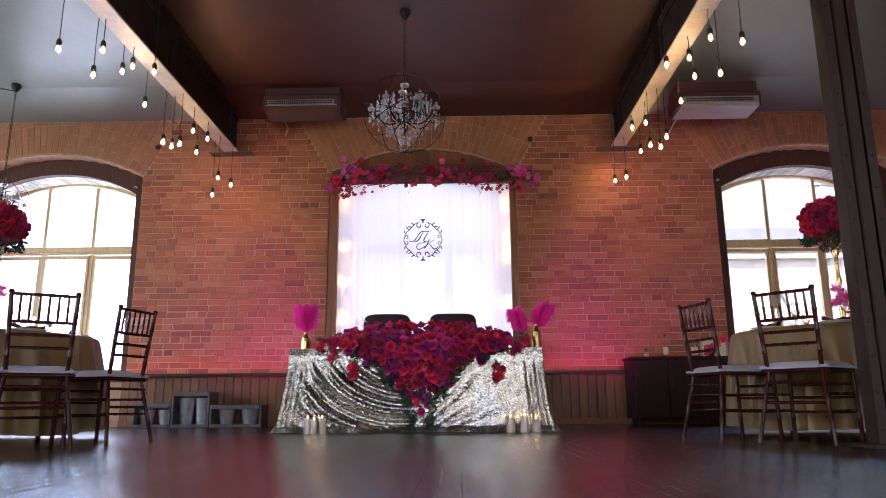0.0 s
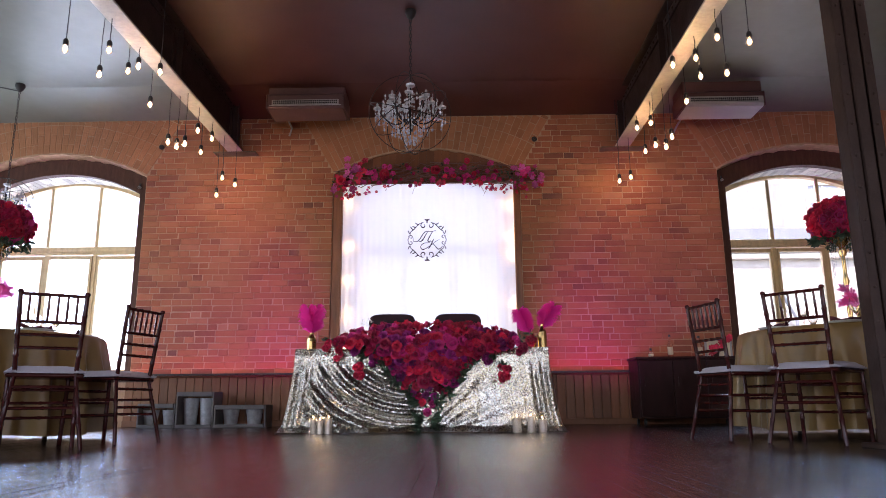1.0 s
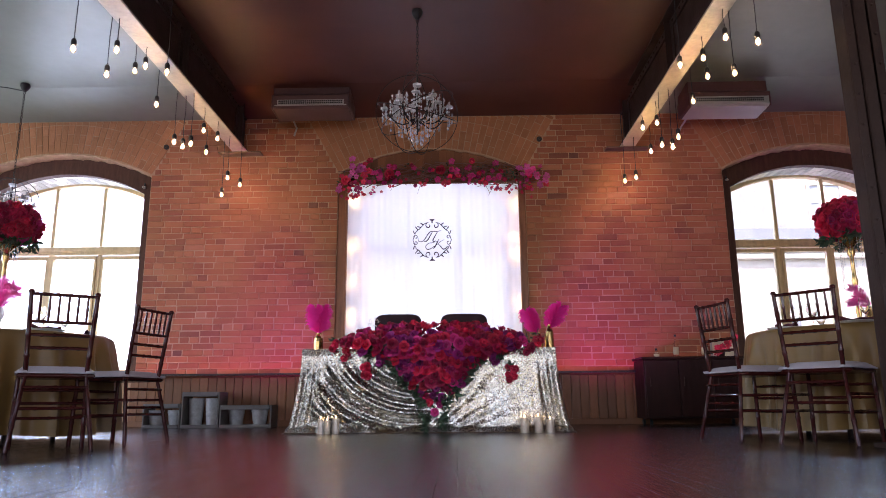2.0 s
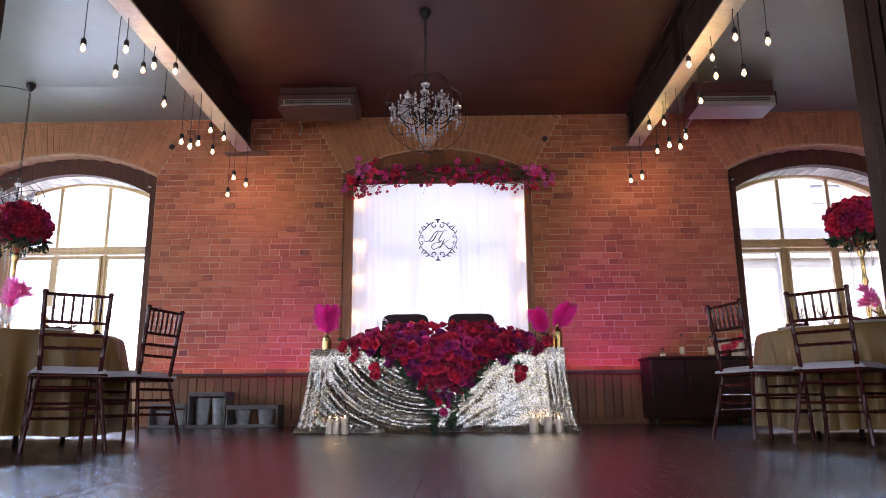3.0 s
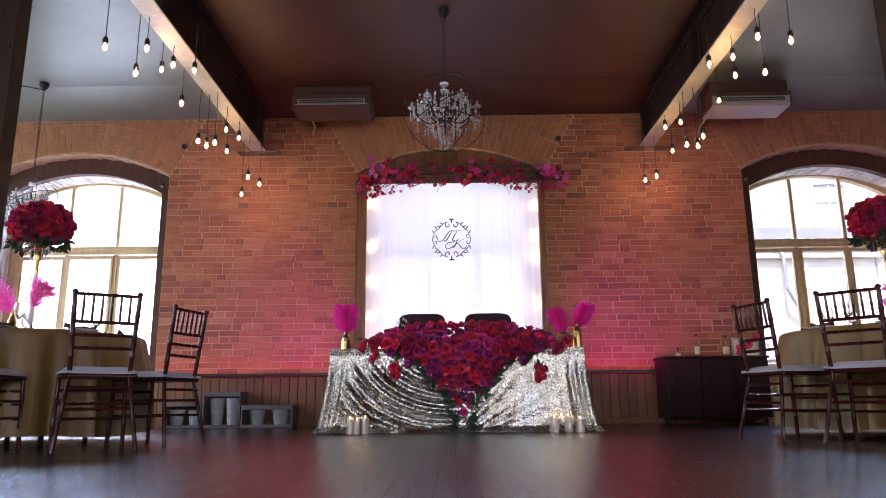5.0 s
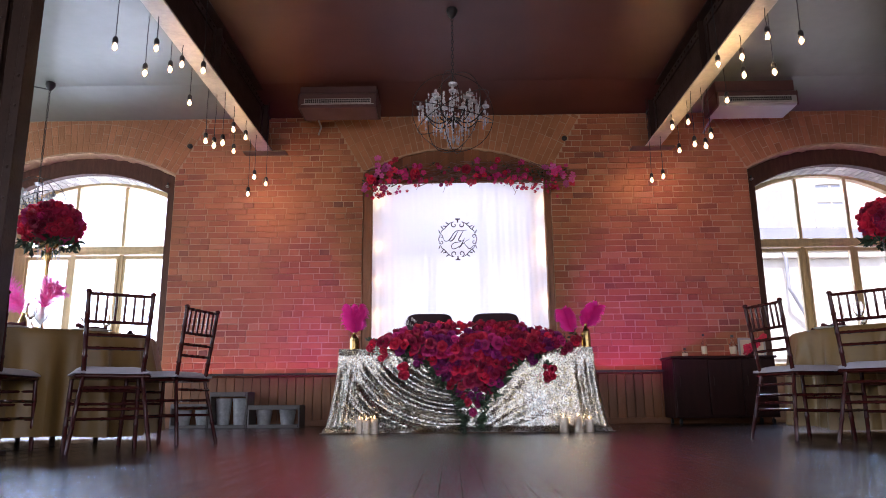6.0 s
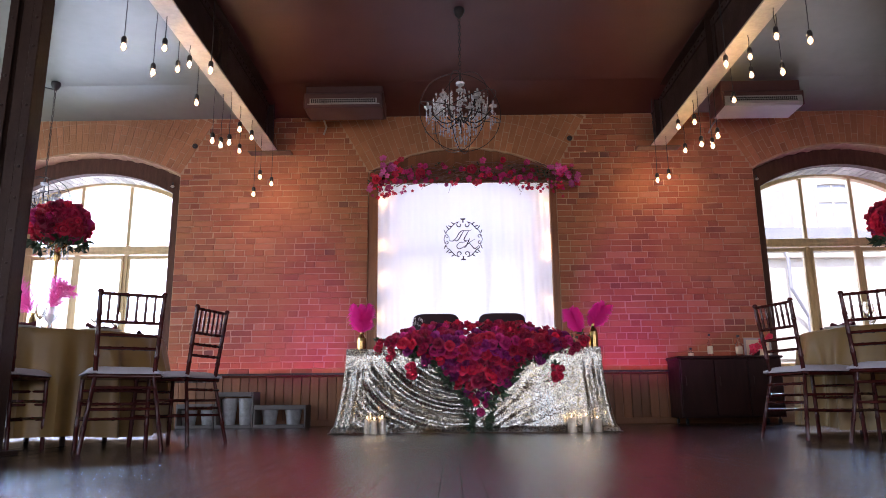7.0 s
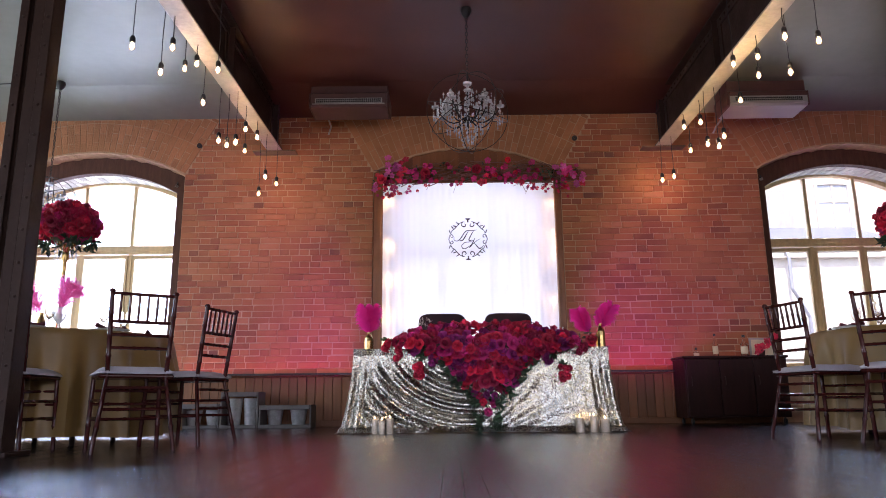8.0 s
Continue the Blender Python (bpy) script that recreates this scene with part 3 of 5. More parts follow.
    rp.color_ramp.elements[1].position, rp.color_ramp.elements[1].color = 0.54, (0.48, 0.47, 0.43, 1)
    L.new(n.outputs[0], rp.inputs[0])
    L.new(rp.outputs[0], b.inputs["Base Color"])
    return m


SEQUIN = sequin_mat()
TX0, TX1, TYF, TYB, TZ = -1.53, 0.77, 6.47, 7.12, 0.735
ht = thing("head_table", pose(0, 0, 0), "long banquet table covered to the floor with silver sequins", "table")
part("tabletop", Geo().box(TX0 + 0.02, TX1 - 0.02, TYF + 0.02, TYB, TZ - 0.03, TZ - 0.004, 0.004), WOOD_DARK, ht)
for x in (TX0 + 0.25, TX1 - 0.25):
    for y in (TYF + 0.12, TYB - 0.1):
        part("leg", Geo().tube([(x, y, 0), (x, y, TZ - 0.03)], 0.018), STEEL, ht)


def sequin_cloth():
    g = Geo()
    nx, nz, cx = 230, 70, -0.36
    sm = lambda t: t * t * (3 - 2 * t)

    def fold(u, z):
        """How far the cloth stands out at u along the front and height z."""
        x = TX0 + (TX1 - TX0) * u
        h = 1 - z / TZ
        amp = 0.013 * sm(min(1, h * 2.2))
        rad = math.hypot((x - cx) * 0.9, (z - 0.95) * 1.12)
        left = math.sin(66 * rad + 2.2 * math.sin(2.2 * x + 0.7)) + 1.2 * math.sin(23 * rad + 1.0)
        ang = math.atan2(z + 0.16, x - cx + 0.12)
        right = 0.34 * math.sin(34 * ang + 1.6 * math.sin(5 * z + 3 * x)) + 0.28 * math.sin(13 * ang)
        mixr = sm(max(0, min(1, (x - cx + 0.18) / 0.30)))
        edge = sm(max(0, min(1, (abs(u - 0.5) - 0.36) / 0.12)))
        hang = math.sin(60 * x + 1.5 * math.sin(9 * x))
        f = left * (1 - mixr) + right * mixr
        return amp * (f * (1 - edge) + 1.1 * hang * edge) + 0.007 * noise.noise((x * 7, z * 7, 3))

    for j in range(nz + 9):
        for i in range(nx + 1):
            u = i / nx
            if j < 8:
                x, y, z = TX0 + (TX1 - TX0) * u, TYB - (TYB - TYF) * j / 8, TZ + 0.004 + 0.003 * noise.noise((u * 20, j * 0.6, 0))
            else:
                k = (j - 8) / nz
                z = TZ * (1 - k) + 0.006
                flare = 0.10 * k * k * (2 * u - 1) + 0.035 * max(0, k - 0.93) / 0.07 * (2 * u - 1)
                x = TX0 + (TX1 - TX0) * u + flare + 0.012 * noise.noise((u * 9, k * 3, 5)) * k
                y = TYF - 0.012 * min(1, k * 12) - 0.05 * k * k - fold(u, z) - 0.05 * max(0, k - 0.94) / 0.06
                if k > 0.97:
                    z = 0.006 + 0.008 * abs(noise.noise((u * 40, k, 2)))
            g.v.append((x, y, z))
    w = nx + 1
    for j in range(nz + 8):
        for i in range(nx):
            g.f.append((j * w + i, j * w + i + 1, (j + 1) * w + i + 1, (j + 1) * w + i))
    for s, u in ((-1, 0), (1, nx)):
        base, m = len(g.v), 16
        for j in range(nz + 1):
            fx, fy, fz = g.v[(8 + j) * w + u]
            k = j / nz
            for i in range(m + 1):
                t = i / m
                g.v.append((fx + s * (0.016 * math.sin(t * 22) * sm(min(1, k * 2)) if 0 < i else 0), fy + (TYB - fy) * t, fz))
        for j in range(nz):
            for i in range(m):
                g.f.append((base + j * (m + 1) + i, base + j * (m + 1) + i + 1, base + (j + 1) * (m + 1) + i + 1, base + (j + 1) * (m + 1) + i))
    return g


cloth_geo = sequin_cloth()
cloth = thing("sequin_tablecloth", pose(0, 0, 0), "silver sequin tablecloth draped in swags down to the floor", "tablecloth")
part("cloth", cloth_geo, SEQUIN, cloth, smooth=True)


def sequins(grid, w, r0, r1):
    """Little round spangles sewn over the front of the cloth, each tilted its own way."""
    rng = random.Random(77)
    P = np.array(grid[:w * (r1 + 1)]).reshape(r1 + 1, w, 3)
    g = Geo()
    for _ in range(36000):
        u, v = rng.uniform(0, w - 1.001), rng.uniform(r0, r1 - 0.001)
        i, j = int(u), int(v)
        a, b, c = P[j, i], P[j, i + 1], P[j + 1, i]
        n = Vector(np.cross(b - a, c - a))
        n = n.normalized()
        if n.y > 0:
            n = -n
        p = Vector(a + (b - a) * (u - i) + (c - a) * (v - j)) + n * 0.003
        d = (n + Vector((rng.gauss(0, 0.10), rng.gauss(0, 0.10), rng.gauss(0, 0.10)))).normalized()
        s = d.orthogonal().normalized()
        q = d.cross(s)
        r = rng.uniform(0.0042, 0.0062)
        g.add([p + (s * math.cos(t) + q * math.sin(t)) * r for t in (0, 1.047, 2.094, 3.142, 4.189, 5.236)], [(0, 1, 2, 3, 4, 5)])
    return g


SPANGLE = mat("silver_spangle", (0.51, 0.51, 0.485), 0.21, 1.0, color2=(0.50, 0.44, 0.31), var=0.10, scale=5, bump=0.0, island=2)
tagged(part("sequin_layer", sequins(cloth_geo.v, 231, 8, 77), SPANGLE, cloth, "tilted silver spangles"), kind="stuff")


def petal_mat(name, c):
    m = mat(name, c, 0.55, var=0.3, scale=20, bump=0.1, fine=120, island=1)
    return m


RED, CRIMSON, MAGENTA, PURPLE, PINK = (petal_mat(n, c) for n, c in (
    ("red_petals", (0.74, 0.022, 0.075)), ("crimson_petals", (0.46, 0.012, 0.075)), ("magenta_petals", (0.66, 0.03, 0.22)),
    ("purple_petals", (0.32, 0.016, 0.18)), ("pink_petals", (0.62, 0.10, 0.36))))
LEAF = mat("dark_green_leaves", (0.048, 0.10, 0.048), 0.5, var=0.4, scale=15, bump=0.1, island=2)
PALE = mat("white_blossom", (0.75, 0.72, 0.68), 0.7, var=0.15, scale=20)


def rose_mesh(name, material, seed):
    """A rose about one unit wide, opening along +z: three whorls of curled petals round a bud."""
    r = random.Random(seed)
    g = Geo()
    for count, rad, hgt, curl, wid in ((5, 0.50, 0.10, 0.16, 0.46), (5, 0.36, 0.26, 0.10, 0.38), (4, 0.24, 0.40, -0.09, 0.30)):
        a0 = r.uniform(0, 6)
        for i in range(count):
            a = a0 + 2 * math.pi * i / count + r.uniform(-0.15, 0.15)
            d, s = Vector((math.cos(a), math.sin(a), 0)), Vector((-math.sin(a), math.cos(a), 0))
            rows = [(0.10, -0.22, 0.5), (rad * 0.95, hgt * 0.5, 1.0), (rad + curl, hgt + 0.02 - curl * 0.6, 0.7)]
            vs = []
            for q, z, k in rows:
                for t in (-1, 0, 1):
                    vs.append(d * (q - 0.13 * t * t * k) + s * t * wid * k * 0.8 + Vector((0, 0, z + 0.05 * t * t)))
            g.add(vs, [(0, 1, 4, 3), (1, 2, 5, 4), (3, 4, 7, 6), (4, 5, 8, 7)])
    g.lathe([(0.05, -0.2), (0.19, 0.1), (0.16, 0.34), (0.10, 0.36), (0.07, 0.43), (0.02, 0.40)], 7)
    return g.mesh(name, material, True)


ROSES = {k: [rose_mesh("rose", m, i) for i in range(2)] for k, m in (("r", RED), ("c", CRIMSON), ("m", MAGENTA), ("p", PURPLE))}


def facing(p, n, size, spin):
    q = Vector(n).normalized().to_track_quat("Z", "Y").to_matrix().to_4x4()
    return Matrix.Translation(p) @ q @ pose(0, 0, 0, 0, 0, spin) @ Matrix.Diagonal((size, size, size * 0.95, 1))


def leaf_cluster(g, p, n, rng, count, size):
    """Small pointed leaves round a point."""
    for _ in range(count):
        d = (Vector(n) * 0.6 + Vector([rng.uniform(-1, 1) for _ in range(3)])).normalized()
        s = d.orthogonal().normalized()
        s.rotate(Matrix.Rotation(rng.uniform(0, 6), 3, d))
        o = Vector(p) + Vector([rng.uniform(-1, 1) for _ in range(3)]) * size * 0.4
        L = size * rng.uniform(0.6, 1.2)
        up = d.cross(s) * L * 0.12
        g.add([o, o + d * L * 0.5 + s * L * 0.22 + up, o + d * L - up, o + d * L * 0.5 - s * L * 0.22 + up, o + d * L * 0.55], [(0, 1, 4), (1, 2, 4), (2, 3, 4), (3, 0, 4)])


def cascade():
    """Heart-shaped mound of roses over the table's front edge, running down to a point."""
    rng = random.Random(21)
    t = thing("flower_cascade", pose(-0.33, TYF, TZ), "cascade of red, crimson and purple roses over the sequin tablecloth", "flowers")
    prof = [(0.97, 0.34), (0.92, 0.60), (0.86, 0.74), (0.80, 0.82), (0.75, 0.74), (0.68, 0.48), (0.60, 0.33), (0.50, 0.27), (0.42, 0.22), (0.34, 0.11), (0.24, 0.055), (0.16, 0.04)]
    half = lambda z: float(np.interp(z, [p[0] for p in prof][::-1], [p[1] for p in prof][::-1]))
    pts, tries = [], 0
    while len(pts) < 235 and tries < 9000:
        tries += 1
        z = rng.uniform(0.16, 0.97)
        x = rng.uniform(-0.84, 0.84)
        w = half(z)
        if abs(x) > w:
            continue
        e = max(0.0, 1 - (x / w) ** 2) ** 0.5
        dep = (0.10 + 0.06 * e) if z > 0.72 else (0.05 + 0.09 * e * min(1, w / 0.3))
        y = -dep + max(0, z - 0.78) * 1.3
        p = Vector((x, y - 0.01, z - TZ))
        if all((p - q[0]).length > 0.058 for q in pts):
            n = Vector((x / w * 0.7, -1.0 + 0.5 * (z > 0.85), 0.25 + max(0, z - 0.75) * 3.5))
            pts.append((p, n))
    lf = Geo()
    for p, n in pts:
        k = rng.choices("rcmp", (36, 30, 14, 20))[0]
        part("rose", rng.choice(ROSES[k]), None, t, m=facing(p, n + Vector([rng.uniform(-0.35, 0.35) for _ in range(3)]), rng.uniform(0.075, 0.105) * (0.72 if p.z < -0.33 else 1.0), rng.uniform(0, 360)))
        if rng.random() < 0.35:
            leaf_cluster(lf, p - n.normalized() * 0.03, n, rng, 4, 0.06)
    for z in (0.70, 0.62, 0.55, 0.46, 0.36, 0.26, 0.14, 0.06):
        for s in (-1, 1):
            leaf_cluster(lf, (s * (half(max(0.12, z)) + 0.02), -0.07, z - TZ), (s, -0.4, -0.5), rng, 24, 0.08)
    # loose bunches that hang down on both sides
    for bx, bz, k, c in ((-0.60, 0.53, "r", 8), (-0.47, 0.66, "p", 7), (0.54, 0.65, "p", 10), (0.69, 0.52, "r", 9), (-0.78, 0.72, "r", 8), (-0.90, 0.75, "r", 6), (0.85, 0.75, "c", 7), (0.93, 0.78, "r", 4), (0.42, 0.70, "c", 6)):
        for i in range(c):
            q = Vector((bx + rng.uniform(-0.035, 0.035), -0.075 - rng.uniform(0, 0.03), bz + rng.uniform(-0.07, 0.07) - TZ))
            part("rose", rng.choice(ROSES[k]), None, t, m=facing(q, (rng.uniform(-0.6, 0.6), -1, rng.uniform(-0.5, 0.5)), rng.uniform(0.045, 0.06), rng.uniform(0, 360)))
        leaf_cluster(lf, (bx, -0.06, bz - TZ + 0.06), (0, -0.3, 0.5), rng, 12, 0.06)
    tagged(part("leaves", lf, LEAF, t, "dark green leaves"), kind="stuff")
    w = Geo()
    for bx, bz in ((0.66, 0.86), (-0.74, 0.84), (0.72, 0.84), (-0.55, 0.95)):
        for _ in range(14):
            leaf_cluster(w, (bx + rng.uniform(-0.05, 0.05), -0.02 + rng.uniform(-0.03, 0.03), bz - TZ + rng.uniform(-0.02, 0.05)), (0, -0.4, 0.7), rng, 3, 0.025)
    tagged(part("white_blossoms", w, PALE, t, "small white filler blossoms"), kind="stuff")


cascade()


def feather_mat(name, dark, light, solid_share):
    """Thin dyed barbs that let light through."""
    m = bpy.data.materials.new(name)
    m.use_nodes = True
    N, L = m.node_tree.nodes, m.node_tree.links
    N.remove(N["Principled BSDF"])
    tr, df, mx = N.new("ShaderNodeBsdfTranslucent"), N.new("ShaderNodeBsdfDiffuse"), N.new("ShaderNodeMixShader")
    n, rp = N.new("ShaderNodeTexNoise"), N.new("ShaderNodeValToRGB")
    n.inputs["Scale"].default_value = 25
    rp.color_ramp.elements[0].position, rp.color_ramp.elements[0].color = 0.3, (*dark, 1)
    rp.color_ramp.elements[1].position, rp.color_ramp.elements[1].color = 0.7, (*light, 1)
    L.new(n.outputs[0], rp.inputs[0])
    for b in (tr, df):
        L.new(rp.outputs[0], b.inputs[0])
    mx.inputs[0].default_value = solid_share
    L.new(tr.outputs[0], mx.inputs[1])
    L.new(df.outputs[0], mx.inputs[2])
    L.new(mx.outputs[0], N["Material Output"].inputs[0])
    return m


FEATHER = feather_mat("magenta_ostrich_feather", (0.95, 0.03, 0.42), (1.0, 0.13, 0.62), 0.55)
# paler copy for the round tables: window light from behind is in its colour
BACKLIT_FEATHER = feather_mat("backlit_magenta_ostrich_feather", (0.95, 0.10, 0.50), (1.0, 0.38, 0.78), 0.25)


def plume(name, parent, base, tip, bend, wide, seed, barbs=150, material=None, half=0.0035):
    """An ostrich feather: a curved quill with drooping barbs on both sides."""
    r = random.Random(seed)
    base, tip, bend = Vector(base), Vector(tip), Vector(bend)
    at = lambda t: base * (1 - t) ** 2 + (base + (tip - base) * 0.55 + bend) * 2 * t * (1 - t) + tip * t * t
    g = Geo()
    g.tube([at(i / 10) for i in range(11)], [0.003 * (1 - i / 12) for i in range(11)], 5)
    for i in range(barbs):
        t = 0.17 + 0.83 * i / barbs
        p, d = at(t), (at(min(1, t + 0.02)) - at(t - 0.02)).normalized()
        for s in (-1, 1):
            side = Matrix.Rotation(r.uniform(-1.3, 1.3), 3, d) @ (Vector((1, 0, 0)) - d * d.x).normalized() * s
            L = wide * (0.55 + 0.6 * math.sin(math.pi * min(1, t * 0.85 + 0.05))) * r.uniform(0.7, 1.1)
            a = p + side * L * 0.5 + d * L * 0.55
            b = p + side * L * 0.9 + d * L * 0.85 + Vector((0, 0, -0.08 * L))
            c = p + side * L * 1.12 + d * L * 0.8 + Vector((0, 0, -0.22 * L))
            w = d * half
            g.add([p - w, p + w, a - w, a + w, b - w, b + w, c], [(0, 1, 3, 2), (2, 3, 5, 4), (4, 5, 6)])
    return part(name, g, material or FEATHER, parent, "magenta ostrich feather")


def bottle_vase(x, y, h, r, plumes, seed):
    t = thing("bud_vase", pose(x, y, TZ + 0.006), "faceted gold bud vase holding magenta ostrich feathers on the head table", "vase", "gold vases with feathers")
    part("body", Geo().lathe([(r * 0.8, 0), (r, h * 0.04), (r * 1.0, h * 0.5), (r * 0.9, h * 0.68), (r * 0.42, h * 0.9), (r * 0.45, h)], 10, cap=True), GOLD, t)
    for i, (dx, dy, dz, bx, wd) in enumerate(plumes):
        plume("feather", t, (0, 0, h * 0.6), (dx, dy, h + dz), (bx, 0, 0.03), wd, seed + i)


bottle_vase(-1.405, 6.56, 0.16, 0.043, [(-0.04, 0, 0.22, -0.03, 0.075), (0.035, 0.01, 0.225, 0.03, 0.072), (0.0, -0.02, 0.18, 0.0, 0.075)], 1)
bottle_vase(0.64, 6.60, 0.15, 0.036, [(-0.11, 0, 0.19, -0.02, 0.070), (-0.05, 0.02, 0.15, -0.02, 0.058), (-0.08, 0, 0.18, -0.02, 0.066)], 7)
bottle_vase(0.73, 6.56, 0.22, 0.042, [(0.12, 0, 0.16, 0.0, 0.068), (0.03, 0.02, 0.10, -0.01, 0.056), (0.075, 0, 0.145, 0.0, 0.064)], 12)

WAX = mat("ivory_candle_wax", (0.62, 0.52, 0.38), 0.5, var=0.1, scale=12, bump=0.05)
FLAME = glow("candle_flame", (1.0, 0.62, 0.22), 7.0)
CLEAR = glass("clear_glass")


def candle(x, y, z, r, h, lit=True):
    t = thing("pillar_candle", pose(x, y, z), "ivory pillar candle burning at the foot of the sequin cloth" if z < 0.1 else "ivory candle in a glass on the head table", "candle", "pillar candles")
    part("wax", Geo().lathe([(r * 0.96, 0), (r, 0.004), (r, h - 0.006), (r * 0.9, h), (r * 0.5, h - 0.006), (0.002, h - 0.009)], 18), WAX, t, smooth=True)
    part("wick", Geo().tube([(0, 0, h - 0.01), (0.001, 0, h + 0.008)], 0.0012, 5), BLACK_PL, t)
    if lit:
        part("flame", Geo().lathe([(0.001, 0), (0.004, 0.006), (0.003, 0.012), (0.001, 0.02)], 8, (0, 0, h + 0.004)), FLAME, t, "small warm flame", True)


def cylinder_glass(x, y, z, r, h):
    ob = solid("candle_glass", Geo().lathe([(r, 0.0), (r, h), (r - 0.002, h), (r - 0.002, 0.003), (0.001, 0.003), (0.001, 0.0)], 24, cap=False), CLEAR, "clear glass cylinder round a candle", "glass", "candle glasses", smooth=True, m=pose(x, y, z))
    ob.visible_shadow = False


for x, y, r, h, gl in ((-1.315, 6.30, 0.026, 0.125, 0.0), (-1.25, 6.27, 0.028, 0.115, 0.0), (-1.185, 6.31, 0.03, 0.13, 0.2),
                       (0.455, 6.31, 0.036, 0.125, 0.22), (0.575, 6.29, 0.032, 0.135, 0.26), (0.675, 6.31, 0.036, 0.11, 0.24)):
    candle(x, y, 0.001, r, h)
    cylinder_glass(x, y, 0.0012, r + 0.016, gl or 0.16)
candle(-1.20, 6.60, TZ + 0.008, 0.022, 0.055, False)
cylinder_glass(-1.20, 6.60, TZ + 0.0065, 0.036, 0.11)

VELVET = mat("dark_plum_velvet", (0.030, 0.008, 0.014), 0.75, var=0.3, scale=10, bump=0.1)


def padded_chair(x):
    t = thing("padded_chair", pose(x, 7.42, 0), "dark padded chair with a rounded back behind the head table", "chair", "chairs at the head table")
    o = []
    for i in range(40):
        a = 2 * math.pi * i / 40
        c, s = math.cos(a), math.sin(a)
        o.append((0.247 * math.copysign(abs(c) ** 0.45, c), 0.95 + 0.225 * math.copysign(abs(s) ** 0.35, s) + 0.008 * c * c))
    b = Geo()
    for k, (sc, yy) in enumerate(((0.93, 0.0), (1.0, 0.015), (1.0, 0.055), (0.93, 0.07))):
        b.v += [(x0 * sc, yy + 0.04 * (x0 / 0.25) ** 2 * -0.6, 0.95 + (z0 - 0.95) * sc) for x0, z0 in o]
    for k in range(3):
        b.f += [(k * 40 + i, k * 40 + (i + 1) % 40, (k + 1) * 40 + (i + 1) % 40, (k + 1) * 40 + i) for i in range(40)]
    b.f += [tuple(range(40))[::-1], tuple(range(120, 160))]
    part("backrest", b, VELVET, t, "rounded padded back", True)
    part("seat", Geo().box(-0.24, 0.24, -0.42, 0.05, 0.42, 0.5, 0.03), VELVET, t)
    for s in (-1, 1):
        part("leg", Geo().tube([(s * 0.2, -0.38, 0), (s * 0.2, -0.36, 0.42)], 0.016), STEEL, t)
        part("leg", Geo().tube([(s * 0.2, 0.06, 0), (s * 0.2, 0.02, 0.42), (s * 0.2, 0.03, 0.85)], 0.016), STEEL, t)


padded_chair(-0.737)
padded_chair(-0.045)


for e, q in UPLIGHTS:
    d = (Vector(q) - Vector(e)).normalized()
    t = thing("led_uplighter", pose(e[0], e[1], 0), "small black uplighter on the floor behind the head table", "spotlight", "uplighters")
    o = Vector((0, 0, e[2]))
    part("housing", Geo().tube([o - d * 0.16, o - d * 0.02], 0.06, 16), BLACK_PL, t)
    part("bracket", Geo().box(-0.07, 0.07, -0.06, 0.06, 0.0, 0.012).tube([(0, 0, 0.01), o - d * 0.1], 0.012), BLACK_PL, t)

# ---- middle window: curtain, jambs, garland, monogram ----
def curtain_mat():
    m = bpy.data.materials.new("white_sheer_curtain")
    m.use_nodes = True
    N, L = m.node_tree.nodes, m.node_tree.links
    N.remove(N["Principled BSDF"])
    tr, df, mx = N.new("ShaderNodeBsdfTranslucent"), N.new("ShaderNodeBsdfDiffuse"), N.new("ShaderNodeMixShader")
    tr.inputs[0].default_value, df.inputs[0].default_value = (0.85, 0.86, 0.90, 1), (0.82, 0.80, 0.86, 1)
    n = N.new("ShaderNodeTexNoise")
    n.inputs["Scale"].default_value = 400
    rg = N.new("ShaderNodeMapRange")
    rg.inputs[3].default_value, rg.inputs[4].default_value = 0.22, 0.34
    L.new(n.outputs[0], rg.inputs[0])
    L.new(rg.outputs[0], mx.inputs[0])
    L.new(tr.outputs[0], mx.inputs[1])
    L.new(df.outputs[0], mx.inputs[2])
    see, thin = N.new("ShaderNodeBsdfTransparent"), N.new("ShaderNodeMixShader")
    see.inputs[0].default_value = (0.97, 0.95, 1.0, 1)
    thin.inputs[0].default_value = 0.03
    L.new(mx.outputs[0], thin.inputs[1])
    L.new(see.outputs[0], thin.inputs[2])
    L.new(thin.outputs[0], N["Material Output"].inputs[0])
    return m


CURTAIN = curtain_mat()
g = Geo()
nx, nz = 170, 12
for j in range(nz + 1):
    z = 0.62 + (3.08 - 0.62) * j / nz
    for i in range(nx + 1):
        x = -1.485 + 2.165 * i / nx
        k = 0.6 + 0.4 * (1 - j / nz)
        g.v.append((x, 8.645 + k * (0.006 * math.sin(26 * x + 2.5 * math.sin(3.1 * x)) + 0.003 * math.sin(83 * x + z)), z))
g.f = [(j * (nx + 1) + i, j * (nx + 1) + i + 1, (j + 1) * (nx + 1) + i + 1, (j + 1) * (nx + 1) + i) for j in range(nz) for i in range(nx)]
cu = thing("curtain", pose(0, 0, 0), "white sheer curtain over the middle window, glowing with daylight", "curtain")
part("cloth", g, CURTAIN, cu, smooth=True)
part("curtain_rod", Geo().tube([(-1.49, 8.665, 3.09), (0.69, 8.665, 3.09)], 0.012), WOOD_JAMB, cu)

